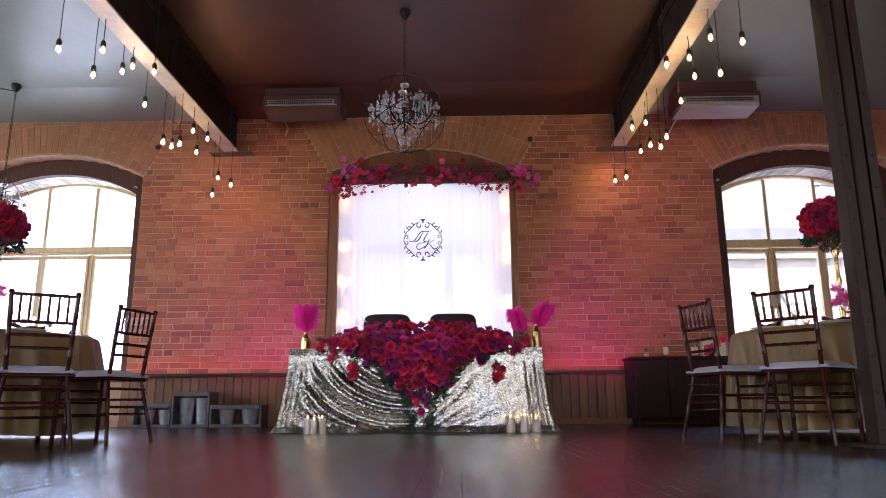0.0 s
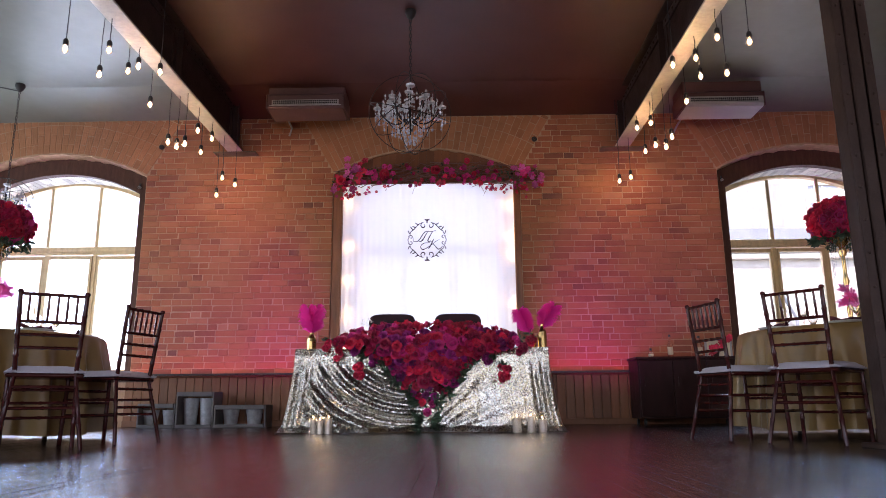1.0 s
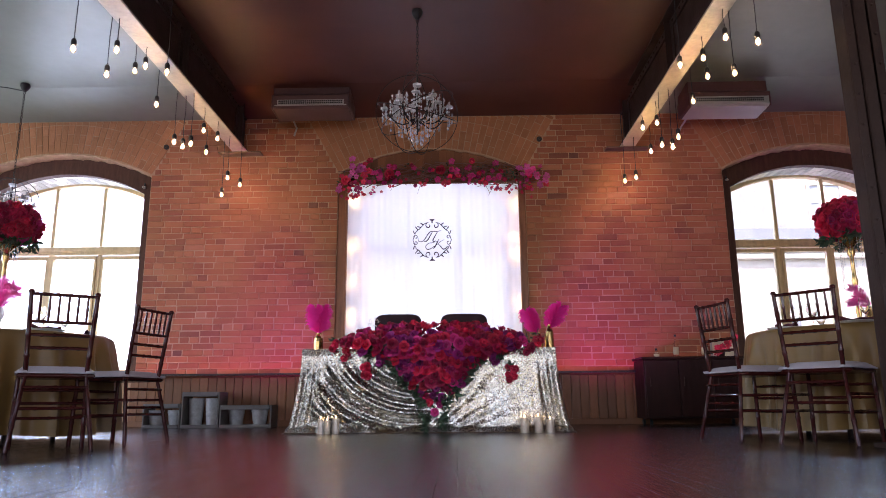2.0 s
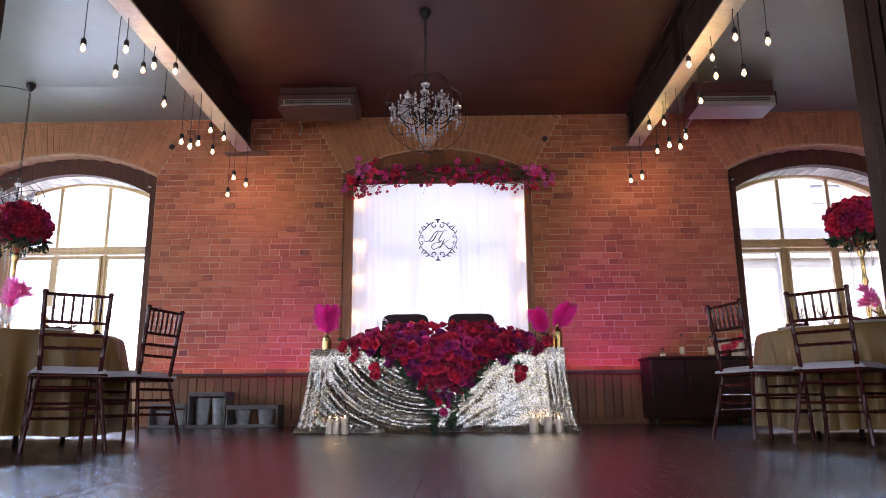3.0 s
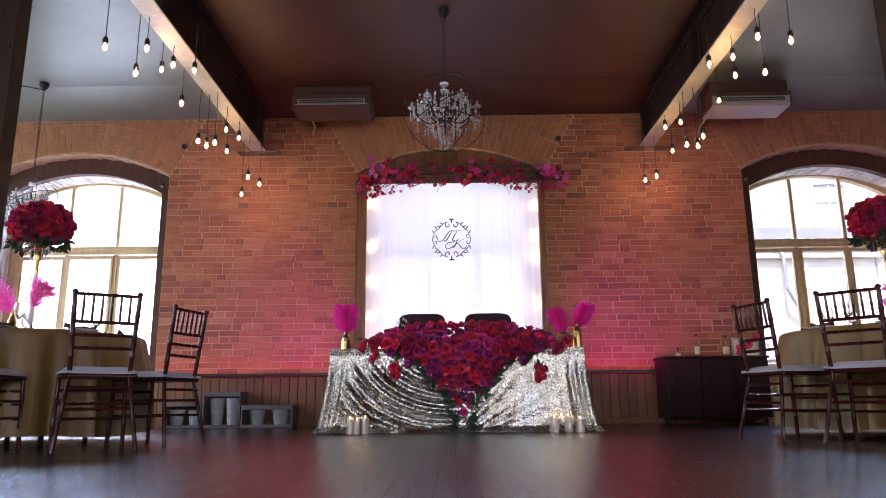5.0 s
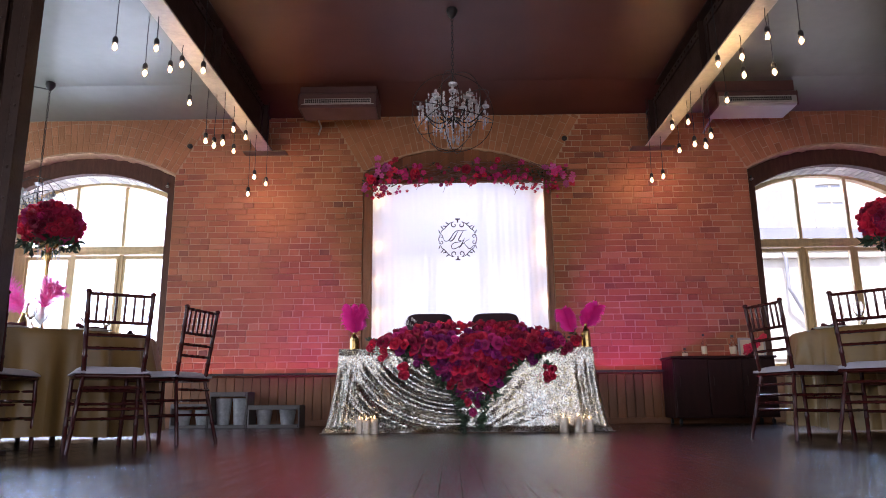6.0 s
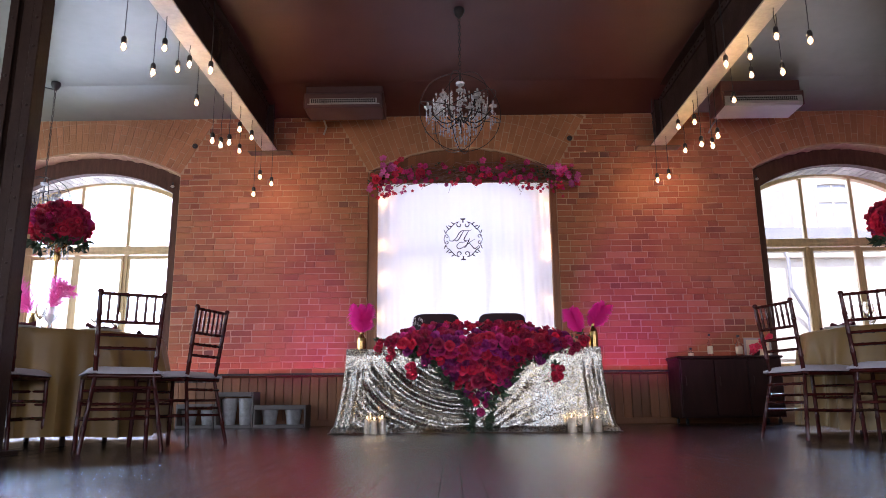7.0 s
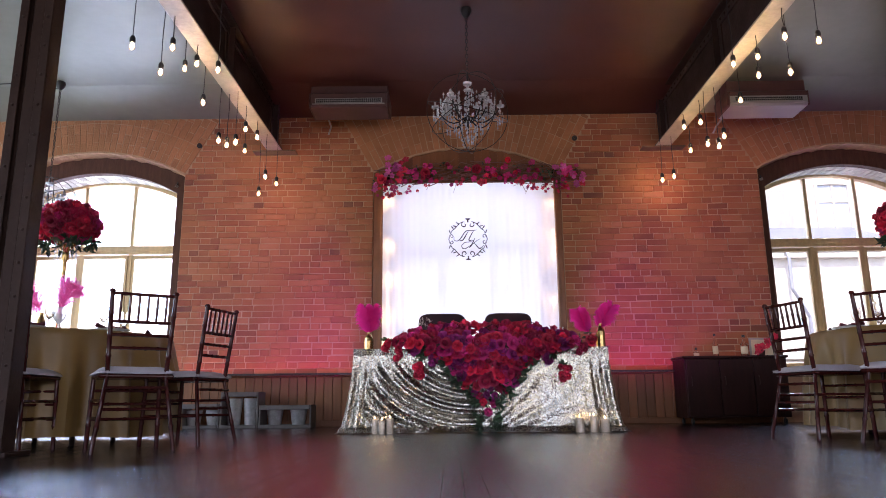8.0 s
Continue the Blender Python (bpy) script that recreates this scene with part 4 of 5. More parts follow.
for nm, a, b in (("jamb", -1.598, -1.485), ("jamb", 0.680, 0.758)):
    j = thing("door_jamb_board", pose(0, 0, 0), "brown varnished wooden jamb board beside the curtain", "window jamb", "jamb boards", "structure")
    part("board", Geo().box(a, b, 8.56, 8.70, 0.0, 3.12, 0.006), WOOD_JAMB, j)
    part("bead", Geo().box(*((b - 0.02, b + 0.004) if a < 0 else (a - 0.004, a + 0.02)), 8.545, 8.56, 0.0, 3.10, 0.004), WOOD_JAMB, j)
tp = thing("arch_panelling", pose(0, 0, 0), "brown vertical boards filling the arch above the curtain", "panelling", "", "structure")
n = 24
for i in range(n):
    a = -1.592 + 2.345 * i / n
    b = a + 2.345 / n - 0.001
    zt = [ARCH_C + math.sqrt(max(0, (ARCH_R - 0.006) ** 2 - (x + 0.42) ** 2)) for x in (a, b)]
    if min(zt) > 3.0:
        part("plank", Geo().extrude([(a, 2.98 if -1.48 < a and b < 0.68 else 3.122), (b, 2.98 if -1.48 < a and b < 0.68 else 3.122), (b, max(zt[1], 3.125)), (a, max(zt[0], 3.125))], 8.575 + random.uniform(0, 0.003), 8.60), WOOD_PANEL, tp)

BARK = mat("grey_brown_twigs", (0.26, 0.14, 0.11), 0.8, var=0.4, scale=20, bump=0.3)


def orchid_mesh(material, seed):
    """A flat five-petalled blossom, about one unit wide."""
    r = random.Random(seed)
    g = Geo()
    for i in range(5):
        a = 2 * math.pi * i / 5 + r.uniform(-0.1, 0.1)
        d, s = Vector((math.cos(a), math.sin(a), 0)), Vector((-math.sin(a), math.cos(a), 0))
        cup = r.uniform(0.02, 0.12)
        rim = [(0.16, 0.10, 0.02), (0.34, 0.23, 0.06 + cup), (0.50, 0.17, 0.05 + cup), (0.57, 0.0, 0.02 + 0.5 * cup), (0.50, -0.17, 0.05 + cup), (0.34, -0.23, 0.06 + cup), (0.16, -0.10, 0.02)]
        vs = [Vector((0, 0, 0)), d * 0.34 + Vector((0, 0, 0.03))] + [d * u + s * v + Vector((0, 0, w)) for u, v, w in rim]
        g.add(vs, [(0, 1, 2)] + [(1, k + 1, k) for k in range(2, 8)] + [(0, 8, 1)])
    g.lathe([(0.09, 0.0), (0.07, 0.12), (0.02, 0.18)], 6)
    return g.mesh("blossom", material, True)


BLOSSOM = {"m": [orchid_mesh(MAGENTA, 1), orchid_mesh(MAGENTA, 2)], "k": [orchid_mesh(PINK, 3), orchid_mesh(PINK, 4)], "r": [orchid_mesh(RED, 5)]}


def garland():
    rng = random.Random(8)
    t = thing("flower_garland", pose(-0.32, 8.50, 3.0), "twig garland with red roses and pink orchids hung above the curtain", "garland")
    tw = Geo()
    arc = lambda x: 0.10 - 0.10 * (x / 1.3) ** 2
    for i in range(85):
        x0 = rng.uniform(-1.28, 0.9)
        L = rng.uniform(0.4, 0.9)
        z0, a = arc(x0) + rng.uniform(-0.17, 0.13), rng.uniform(-0.4, 0.4)
        pts = []
        for k in range(6):
            x = min(1.32, x0 + L * k / 5)
            pts.append((x, rng.uniform(-0.05, 0.03), z0 * (1 - k / 5) + (arc(x) + a * 0.4) * k / 5 + rng.uniform(-0.02, 0.02)))
        tw.tube(pts, [0.006 - 0.0007 * k for k in range(6)], 5)
    for i in range(16):
        x0 = rng.uniform(-1.2, 1.15)
        z0 = arc(x0) - 0.05
        tw.tube([(x0, -0.04, z0), (x0 + rng.uniform(-0.08, 0.08), -0.05, z0 - 0.08), (x0 + rng.uniform(-0.14, 0.14), -0.05, z0 - rng.uniform(0.12, 0.25))], 0.0025, 4)
    tagged(part("twig_tangle", tw, BARK, t, "bare grey-brown twigs"), kind="stuff")
    for i in range(44):
        x = rng.uniform(-1.22, 1.22)
        z = arc(x) + rng.gauss(-0.03, 0.085)
        k = rng.choice("rrcmm")
        part("rose", rng.choice(ROSES[k]), None, t, m=facing((x, -0.06 - rng.uniform(0, 0.03), z), (rng.uniform(-0.7, 0.7), -1, rng.uniform(-0.7, 0.5)), rng.uniform(0.035, 0.065), rng.uniform(0, 360)))
    for x, z in ((-0.62, 0.06), (0.02, 0.10), (-1.16, -0.02)):
        part("rose", ROSES["r"][0], None, t, m=facing((x, -0.09, z), (0, -1, 0), 0.10, 40 * x))
    for i in range(58):
        x = rng.choice((rng.uniform(-1.25, 1.25), rng.uniform(-1.2, 1.2), rng.uniform(0.95, 1.34), rng.uniform(-1.32, -0.6)))
        z = arc(x) + rng.gauss(0.0, 0.08)
        k = "k" if abs(x) > 0.95 and rng.random() < 0.7 else rng.choice("mmr")
        part("blossom", rng.choice(BLOSSOM[k]), None, t, m=facing((x, -0.08 - rng.uniform(0, 0.03), z), (rng.uniform(-0.5, 0.5), -1, rng.uniform(-0.4, 0.4)), rng.uniform(0.05, 0.09), rng.uniform(0, 360)))
    for i in range(90):
        x = rng.choice((rng.uniform(-1.2, 1.15), rng.uniform(0.5, 1.2), rng.uniform(-1.25, -0.8)))
        z = arc(x) - rng.uniform(0.06, 0.17 + 0.10 * abs(x))
        part("petal_spray", rng.choice(BLOSSOM[rng.choice("rmr")]), None, t, m=facing((x, -0.06, z), (rng.uniform(-0.8, 0.8), -1, rng.uniform(-0.8, 0.3)), rng.uniform(0.03, 0.055), rng.uniform(0, 360)))
    lf = Geo()
    for i in range(60):
        x = rng.uniform(-1.3, 1.3)
        leaf_cluster(lf, (x, -0.03, arc(x) + rng.gauss(0, 0.06)), (0, -0.6, 0.3), rng, 3, 0.05)
    tagged(part("leaves", lf, LEAF, t), kind="stuff")


garland()
part("backing_board", Geo().extrude([(-1.58, 3.0)] + arch_line(-0.42, ARCH_W / 2 - 0.02, SPRING - 0.02, RISE, 3.0)[1:-1] + [(0.74, 3.0)], 8.604, 8.615), WOOD_DARK, tp)
PLUM = mat("dark_plum_lacquered_wood", (0.035, 0.012, 0.028), 0.4, var=0.2, scale=10, bump=0.03)


def monogram():
    t = thing("monogram", pose(-0.416, 8.615, 2.252), "dark plum cut-out monogram in a scrolled frame hung on the curtain", "monogram")

    def flat(pts, w):
        g = Geo()
        k = len(pts)
        inn, out = [], []
        for i, (x, z) in enumerate(pts):
            a, b = pts[max(0, i - 1)], pts[min(k - 1, i + 1)]
            d = Vector((b[0] - a[0], b[1] - a[1])).normalized()
            ww = 0.6 * w * (0.45 + 0.75 * math.sin(math.pi * (i + 0.5) / k))
            inn.append((x - d.y * ww, z + d.x * ww))
            out.append((x + d.y * ww, z - d.x * ww))
        return g.strip(inn, out, -0.006, 0.0)

    def scroll(cx, cz, r, a0, turns, w, s):
        pts = []
        for i in range(22):
            q = i / 21
            a = a0 + s * turns * 2 * math.pi * q
            rr = r * (1 - 0.72 * q)
            pts.append((cx + rr * math.cos(a), cz + rr * math.sin(a)))
        part("scroll", flat(pts, w), PLUM, t)

    for sx in (-1, 1):
        for sz in (-1, 1):
            scroll(sx * 0.045, sz * 0.185, 0.040, math.pi / 2 * sz, 0.95, 0.009, -sx * sz)
            scroll(sx * 0.205, sz * 0.035, 0.030, 0 if sx > 0 else math.pi, 0.9, 0.007, sx * sz)
            part("frame_branch", flat([(sx * 0.06, sz * 0.225), (sx * 0.10, sz * 0.205), (sx * 0.135, sz * 0.17), (sx * 0.165, sz * 0.135), (sx * 0.20, sz * 0.11), (sx * 0.215, sz * 0.07)], 0.008), PLUM, t)
            for x, z, a in ((0.12, 0.20, 0.6), (0.155, 0.165, 0.3), (0.19, 0.145, 0.9), (0.225, 0.09, 1.2)):
                part("leaf", flat([(sx * (x + 0.028 * math.cos(a) * q), sz * (z + 0.028 * math.sin(a) * q)) for q in (-0.6, -0.2, 0.3, 0.8, 1.2)], 0.009), PLUM, t)
        part("side_finial", flat([(sx * 0.215, -0.05), (sx * 0.235, -0.02), (sx * 0.24, 0), (sx * 0.235, 0.02), (sx * 0.215, 0.05)], 0.007), PLUM, t)
    for sz in (-1, 1):
        part("finial", Geo().extrude([(-0.008, sz * 0.215), (0.008, sz * 0.215), (0.008, sz * 0.245), (0.032, sz * 0.258), (0.03, sz * 0.268), (-0.03, sz * 0.268), (-0.032, sz * 0.258), (-0.008, sz * 0.245)], -0.006, 0), PLUM, t)
    def stroke(name, pts, w):
        """A pen stroke: a smooth curve through a few points."""
        line = []
        for i in range(len(pts) - 1):
            p = [Vector(pts[max(0, min(len(pts) - 1, i + k))]) for k in (-1, 0, 1, 2)]
            for q in range(6):
                u = q / 6
                v = 0.5 * (2 * p[1] + (p[2] - p[0]) * u + (2 * p[0] - 5 * p[1] + 4 * p[2] - p[3]) * u * u + (3 * p[1] - p[0] - 3 * p[2] + p[3]) * u ** 3)
                line.append((v.x, v.y))
        line.append(pts[-1])
        part(name, flat(line, w), PLUM, t, "slanted script letter stroke")

    # a slanted script P-shaped letter of the Cyrillic alphabet, and a K below it
    stroke("letter_stroke", [(-0.175, 0.03), (-0.17, -0.015), (-0.125, -0.02), (-0.085, 0.02), (-0.05, 0.075), (-0.01, 0.108), (0.06, 0.108), (0.11, 0.118)], 0.0075)
    stroke("letter_stroke", [(0.005, 0.102), (-0.025, 0.05), (-0.055, 0.0), (-0.085, -0.022), (-0.105, -0.012)], 0.0095)
    stroke("letter_stroke", [(0.07, 0.106), (0.04, 0.055), (0.012, 0.0), (0.02, -0.022), (0.045, -0.012)], 0.0095)
    stroke("letter_stroke", [(0.085, 0.012), (0.06, -0.04), (0.035, -0.09), (0.01, -0.112)], 0.0095)
    stroke("letter_stroke", [(0.075, -0.01), (0.02, -0.035), (-0.045, -0.045), (-0.08, -0.085), (-0.06, -0.122), (-0.01, -0.108), (0.06, -0.06), (0.11, -0.02), (0.155, 0.002)], 0.0065)
    stroke("letter_stroke", [(0.075, -0.05), (0.105, -0.085), (0.135, -0.118), (0.165, -0.112), (0.195, -0.08)], 0.0085)


monogram()
WARM = glow("warm_string_light", (1.0, 0.62, 0.22), 6.0)
for x, zs in ((-1.43, (2.75, 2.19, 1.75, 1.30, 0.95)), (0.63, (2.70, 2.30, 2.05, 1.45, 1.0))):
    t = thing("string_lights", pose(x, 8.73, 0), "string of warm little lamps behind the curtain's edge", "string lights", "string lights behind the curtain")
    part("cable", Geo().tube([(0, 0, 3.1), (0.01, 0, 2.2), (0, 0, 0.75)], 0.003, 5), CABLE, t)
    for z in zs:
        part("lamp", Geo().lathe([(0.002, -0.02), (0.018, -0.008), (0.02, 0.008), (0.002, 0.024)], 8, (0.012, -0.012, z)), WARM, t, "warm glowing lamp", True)


# ---- hanging bulbs ----
BULB = glass("warm_bulb_glass", (1.0, 0.90, 0.72), 0.12)
BULB.node_tree.nodes["Principled BSDF"].inputs["Emission Color"].default_value = (1.0, 0.62, 0.30, 1)
BULB.node_tree.nodes["Principled BSDF"].inputs["Emission Strength"].default_value = 0.07
FILAMENT = glow("glowing_filament", (1.0, 0.66, 0.32), 24.0)


def pendant_bulb(x, y, z, top):
    t = thing("pendant_bulb", pose(x, y, z), "bare glowing bulb on a dark cloth cable below the ceiling beam", "pendant lamp", "bulbs hanging from the beams")
    b = Geo().lathe([(0.010, 0.030), (0.013, 0.022), (0.017, 0.010), (0.0215, -0.002), (0.0235, -0.013), (0.021, -0.024), (0.013, -0.032), (0.003, -0.035)], 12)
    b = part("bulb", b, BULB, t, "warm glowing glass bulb", True)
    b.visible_shadow = False
    part("filament", Geo().lathe([(0.002, 0.010), (0.006, 0.005), (0.009, -0.006), (0.009, -0.013), (0.006, -0.019), (0.002, -0.021)], 8), FILAMENT, b, smooth=True)
    part("socket", Geo().lathe([(0.019, 0.026), (0.022, 0.032), (0.022, 0.062), (0.016, 0.078), (0.006, 0.086)], 12), BLACK_PL, t, smooth=True)
    h = top - z
    w = 0.006 * random.uniform(-1, 1)
    part("cable", Geo().tube([(0, 0, 0.085), (w, 0, h * 0.35), (-w, 0.004, h * 0.7), (0.3 * w, 0, h)], 0.0035, 6), CABLE, t)


BULBS_W = [(-3.075, 4.97, 2.965), (-2.88, 5.25, 3.10), (-3.00, 6.32, 3.10), (-2.80, 7.05, 3.12), (-2.90, 8.02, 2.70), (-3.05, 5.45, 2.985), (-3.015, 5.86, 3.22), (-2.86, 5.73, 3.20), (-2.69, 5.79, 3.17), (-2.785, 7.44, 3.18), (-2.96, 6.70, 2.86), (-2.89, 6.75, 2.83), (-2.785, 6.69, 2.835), (-2.97, 7.62, 3.09), (-2.79, 7.87, 2.86), (-2.725, 8.14, 2.86)]
BULBS_E = [(2.27, 5.13, 3.02), (2.075, 5.26, 3.13), (2.225, 6.52, 3.14), (2.02, 7.06, 3.14), (1.89, 5.83, 3.18), (2.22, 6.08, 3.19), (2.265, 5.60, 2.985), (1.973, 7.43, 3.235), (2.135, 7.74, 3.07), (1.985, 6.83, 2.805), (2.145, 6.80, 2.88), (2.065, 6.75, 2.755), (2.05, 5.70, 3.18), (2.04, 8.10, 2.88), (1.925, 8.18, 2.86)]
for x, y, z in BULBS_W + BULBS_E:
    bx = -2.84 if x < 0 else 2.048
    under = abs(x - bx) < 0.092
    pendant_bulb(x, y, z, 3.38 if under else CEIL_Z)


# ---- chandeliers ----
IRON = mat("black_wrought_iron", (0.02, 0.017, 0.016), 0.5, var=0.3, scale=12, bump=0.1)
CRYSTAL = glass("cut_crystal", (1, 1, 1), 0.03, 1.6)
CRYSTAL.node_tree.nodes["Principled BSDF"].inputs["Transmission Weight"].default_value = 0.7
CANDLE_SLEEVE = mat("grey_candle_sleeve", (0.30, 0.28, 0.27), 0.5)


def crystal_drop(g, p, s):
    x, y, z = p
    g.add([(x, y, z + s)] + [(x + s * 0.45 * math.cos(a), y + s * 0.45 * math.sin(a), z) for a in (0.3, 1.35, 2.4, 3.44, 4.5, 5.54)] + [(x, y, z - s * 0.8)],
          [(0, i, i % 6 + 1) for i in range(1, 7)] + [(7, i % 6 + 1, i) for i in range(1, 7)])


def chandelier(x, y, drop, R, arms, seed):
    """Iron orb of crossing hoops round a crystal chandelier, on a chain from the ceiling."""
    rng = random.Random(seed)
    t = thing("chandelier", pose(x, y, CEIL_Z), "crystal chandelier inside black iron hoops hanging on a chain", "chandelier", "chandeliers")
    part("canopy", Geo().lathe([(0.050, -0.002), (0.055, -0.03), (0.035, -0.075), (0.012, -0.10)], 16), IRON, t, smooth=True)
    c = -drop
    links = Geo()
    z, k = -0.095, 0
    while z > c + R * 1.02:
        a = k % 2 * math.pi / 2
        links.tube([(0.011 * math.cos(a) * math.cos(q), 0.011 * math.sin(a) * math.cos(q), z - 0.02 + 0.024 * math.sin(q)) for q in [2 * math.pi * i / 8 for i in range(8)]], 0.0035, 4, True)
        z -= 0.038
        k += 1
    tagged(part("chain", links, IRON, t), kind="stuff")
    for rx, rz, f in ((90, 12, 1.0), (90, 74, 0.99), (90, 130, 0.98), (22, 40, 0.99), (-28, 100, 0.97)):
        m = pose(0, 0, c, rx, 0, rz)
        part("hoop", Geo().tube([(m @ Vector((R * f * math.cos(q), R * f * math.sin(q), 0)))[:] for q in [2 * math.pi * i / 48 for i in range(48)]], 0.0036, 6, True), IRON, t, smooth=True)
    part("stem", Geo().tube([(0, 0, c + R), (0, 0, c - R * 0.55)], 0.008, 8), IRON, t)
    part("crown", Geo().lathe([(0.015, 0.0), (0.04, 0.015), (0.045, 0.035), (0.02, 0.045)], 12, (0, 0, c + R * 0.66)), CRYSTAL, t)
    cr = Geo()
    for i in range(arms):
        a = 2 * math.pi * i / arms + 0.2
        r, zz = (R * 0.80, c + R * 0.04) if i % 2 else (R * 0.52, c + R * 0.30)
        pts = []
        for q in range(8):
            s = q / 7
            pts.append((r * s * math.cos(a), r * s * math.sin(a), c - R * 0.1 + (zz - c + R * 0.1) * s - R * 0.28 * math.sin(math.pi * s)))
        arm = part("arm", Geo().tube(pts, 0.006, 6), IRON, t, smooth=True)
        e = pts[-1]
        part("drip_pan", Geo().lathe([(0.012, -0.01), (0.035, 0.0), (0.038, 0.012), (0.012, 0.006)], 10, e), CRYSTAL, arm)
        part("candle_sleeve", Geo().lathe([(0.010, 0.005), (0.010, 0.055), (0.005, 0.06)], 8, e), CANDLE_SLEEVE, arm)
        for j in range(7):
            b = a + rng.uniform(-0.5, 0.5)
            q = r + rng.uniform(-0.02, 0.035)
            for k in range(rng.choice((2, 3, 3, 4))):
                crystal_drop(cr, (q * math.cos(b), q * math.sin(b), e[2] - 0.02 - 0.034 * k - rng.uniform(0, 0.01)), 0.015 if k < 2 else 0.024)
    for ring in range(7):
        rr, zz = R * (0.66 - 0.09 * ring), c + R * (0.26 - 0.155 * ring)
        n = max(8, int(rr / 0.012))
        for i in range(n):
            a = 2 * math.pi * i / n + rng.uniform(-0.1, 0.1)
            for k in range(3):
                crystal_drop(cr, (rr * math.cos(a), rr * math.sin(a), zz - 0.03 * k + rng.uniform(-0.025, 0.025)), rng.uniform(0.014, 0.024))
    crystal_drop(cr, (0, 0, c - R * 0.72), 0.045)
    tagged(part("crystal_trim", cr, CRYSTAL, t, "clear cut-glass drops"), kind="stuff")


chandelier(-0.468, 6.15, 1.06, 0.385, 14, 3)
chandelier(-5.15, 7.6, 1.46, 0.30, 10, 4)


# ---- ceiling air conditioners ----
CHROME = mat("chrome", (0.8, 0.8, 0.8), 0.12, 1.0, var=0.05, bump=0.0)
# the dark bay's shade is put into this unit's brownish colour
AC_SHADED = mat("bay_shaded_unit_plastic", (0.11, 0.055, 0.05), 0.5, var=0.15, scale=4, bump=0.02)
AC_BROWN = mat("red_brown_unit_casing", (0.12, 0.05, 0.045), 0.5, var=0.15, scale=4, bump=0.02)
AC_PALE = mat("pale_unit_plastic", (0.40, 0.40, 0.38), 0.45, var=0.1, scale=4, bump=0.02)


def air_conditioner(x0, x1, drop, m, label):
    t = thing("air_conditioner", pose((x0 + x1) / 2, 7.74, CEIL_Z - drop), label, "air conditioner", "ceiling air conditioners")
    h = (x1 - x0) / 2
    g = Geo()
    sec = [(0.03, -0.09), (0.0, -0.115), (0.0, -0.26), (0.02, -0.282), (0.38, -0.288), (0.42, -0.26), (0.43, -0.09)]
    k = len(sec)
    g.v = [(s * h, y, z) for s in (-1, 1) for y, z in sec]
    g.f = [tuple(range(k)), tuple(range(2 * k - 1, k - 1, -1))] + [(i, i + k, (i + 1) % k + k, (i + 1) % k) for i in range(k)]
    part("body", g, m, t)
    for s in (-1, 1):
        part("end_cap", Geo().box(*sorted((s * h, s * (h + 0.025))), 0.004, 0.42, -0.28, -0.095, 0.02), m, t)
    if m is AC_BROWN:
        out = [(-0.003, -0.165), (-0.003, -0.2615), (0.0185, -0.285), (0.38, -0.291)]
        inn = [(0.38, -0.283), (0.022, -0.278), (0.004, -0.257), (0.004, -0.165)]
        loop = out + inn
        c = Geo()
        n = len(loop)
        c.v = [(s * (h - 0.004), y, z) for s in (-1, 1) for y, z in loop]
        c.f = [(0, 1, 6, 7), (1, 2, 5, 6), (2, 3, 4, 5), (n + 7, n + 6, n + 1, n), (n + 6, n + 5, n + 2, n + 1), (n + 5, n + 4, n + 3, n + 2)] + [(i, i + n, (i + 1) % n + n, (i + 1) % n) for i in range(n)]
        part("cover_panel", c, AC_PALE, t, "pale grey front and underside panel")
    part("air_outlet", Geo().box(-h + 0.05, h - 0.05, -0.006, 0.0, -0.235, -0.175), AC_PALE, t, "pale slotted outlet")
    for i in range(34):
        x = -h + 0.075 + (2 * h - 0.15) * i / 33
        for z in (-0.228, -0.203):
            part("slot", Geo().box(x - 0.0085, x + 0.0085, -0.009, -0.0065, z, z + 0.019), BLACK_PL, t)
    part("lower_lip", Geo().box(-h + 0.02, h - 0.02, -0.012, 0.0, -0.25, -0.24, 0.003), AC_PALE, t)
    part("top_plate", Geo().box(-h - 0.01, h + 0.01, 0.05, 0.42, -0.092, drop - 0.001, 0.01), m, t)
    part("drain_pipe", Geo().tube([(-h + 0.12, 0.42, -0.2), (-h + 0.12, 0.74, -0.23), (-h + 0.08, 0.78, -0.32)], 0.012), AC_PALE, t)


air_conditioner(-2.26, -1.37, 0.01, AC_SHADED, "ceiling air conditioner with the dark bay's shade put into its brownish colour")
air_conditioner(2.64, 3.55, 0.055, AC_BROWN, "ceiling air conditioner with a pale grey panel and slotted outlet")


# ---- small fittings on the wall ----
for x, z in ((0.96, 3.54), (-3.83, 3.50)):
    t = thing("wall_anchor", pose(x, WALL_Y - 0.006, z), "dark iron anchor plate set in the brickwork", "anchor", "iron anchors")
    part("plate", Geo().tube([(0, 0, 0), (0, -0.014, 0)], 0.034, 14), IRON, t)
    part("bolt", Geo().tube([(0, -0.014, 0), (0, -0.03, 0)], 0.012, 8), IRON, t)
# small unlit fitting with a chrome end disc, one on each side window's casing
for x, s in ((3.36, 1), (-4.16, -1)):
    t = thing("window_spotlight", pose(x, 8.735, 3.03), "tiny pale and chrome fitting on the window casing", "spotlight", "window spotlights")
    part("head", Geo().tube([(0, 0.015, 0), (0, -0.03, -0.01)], 0.016, 12), AC_PALE, t)
    part("end_disc", Geo().tube([(0, -0.03, -0.01), (0, -0.033, -0.0105)], 0.012, 12), CHROME, t)
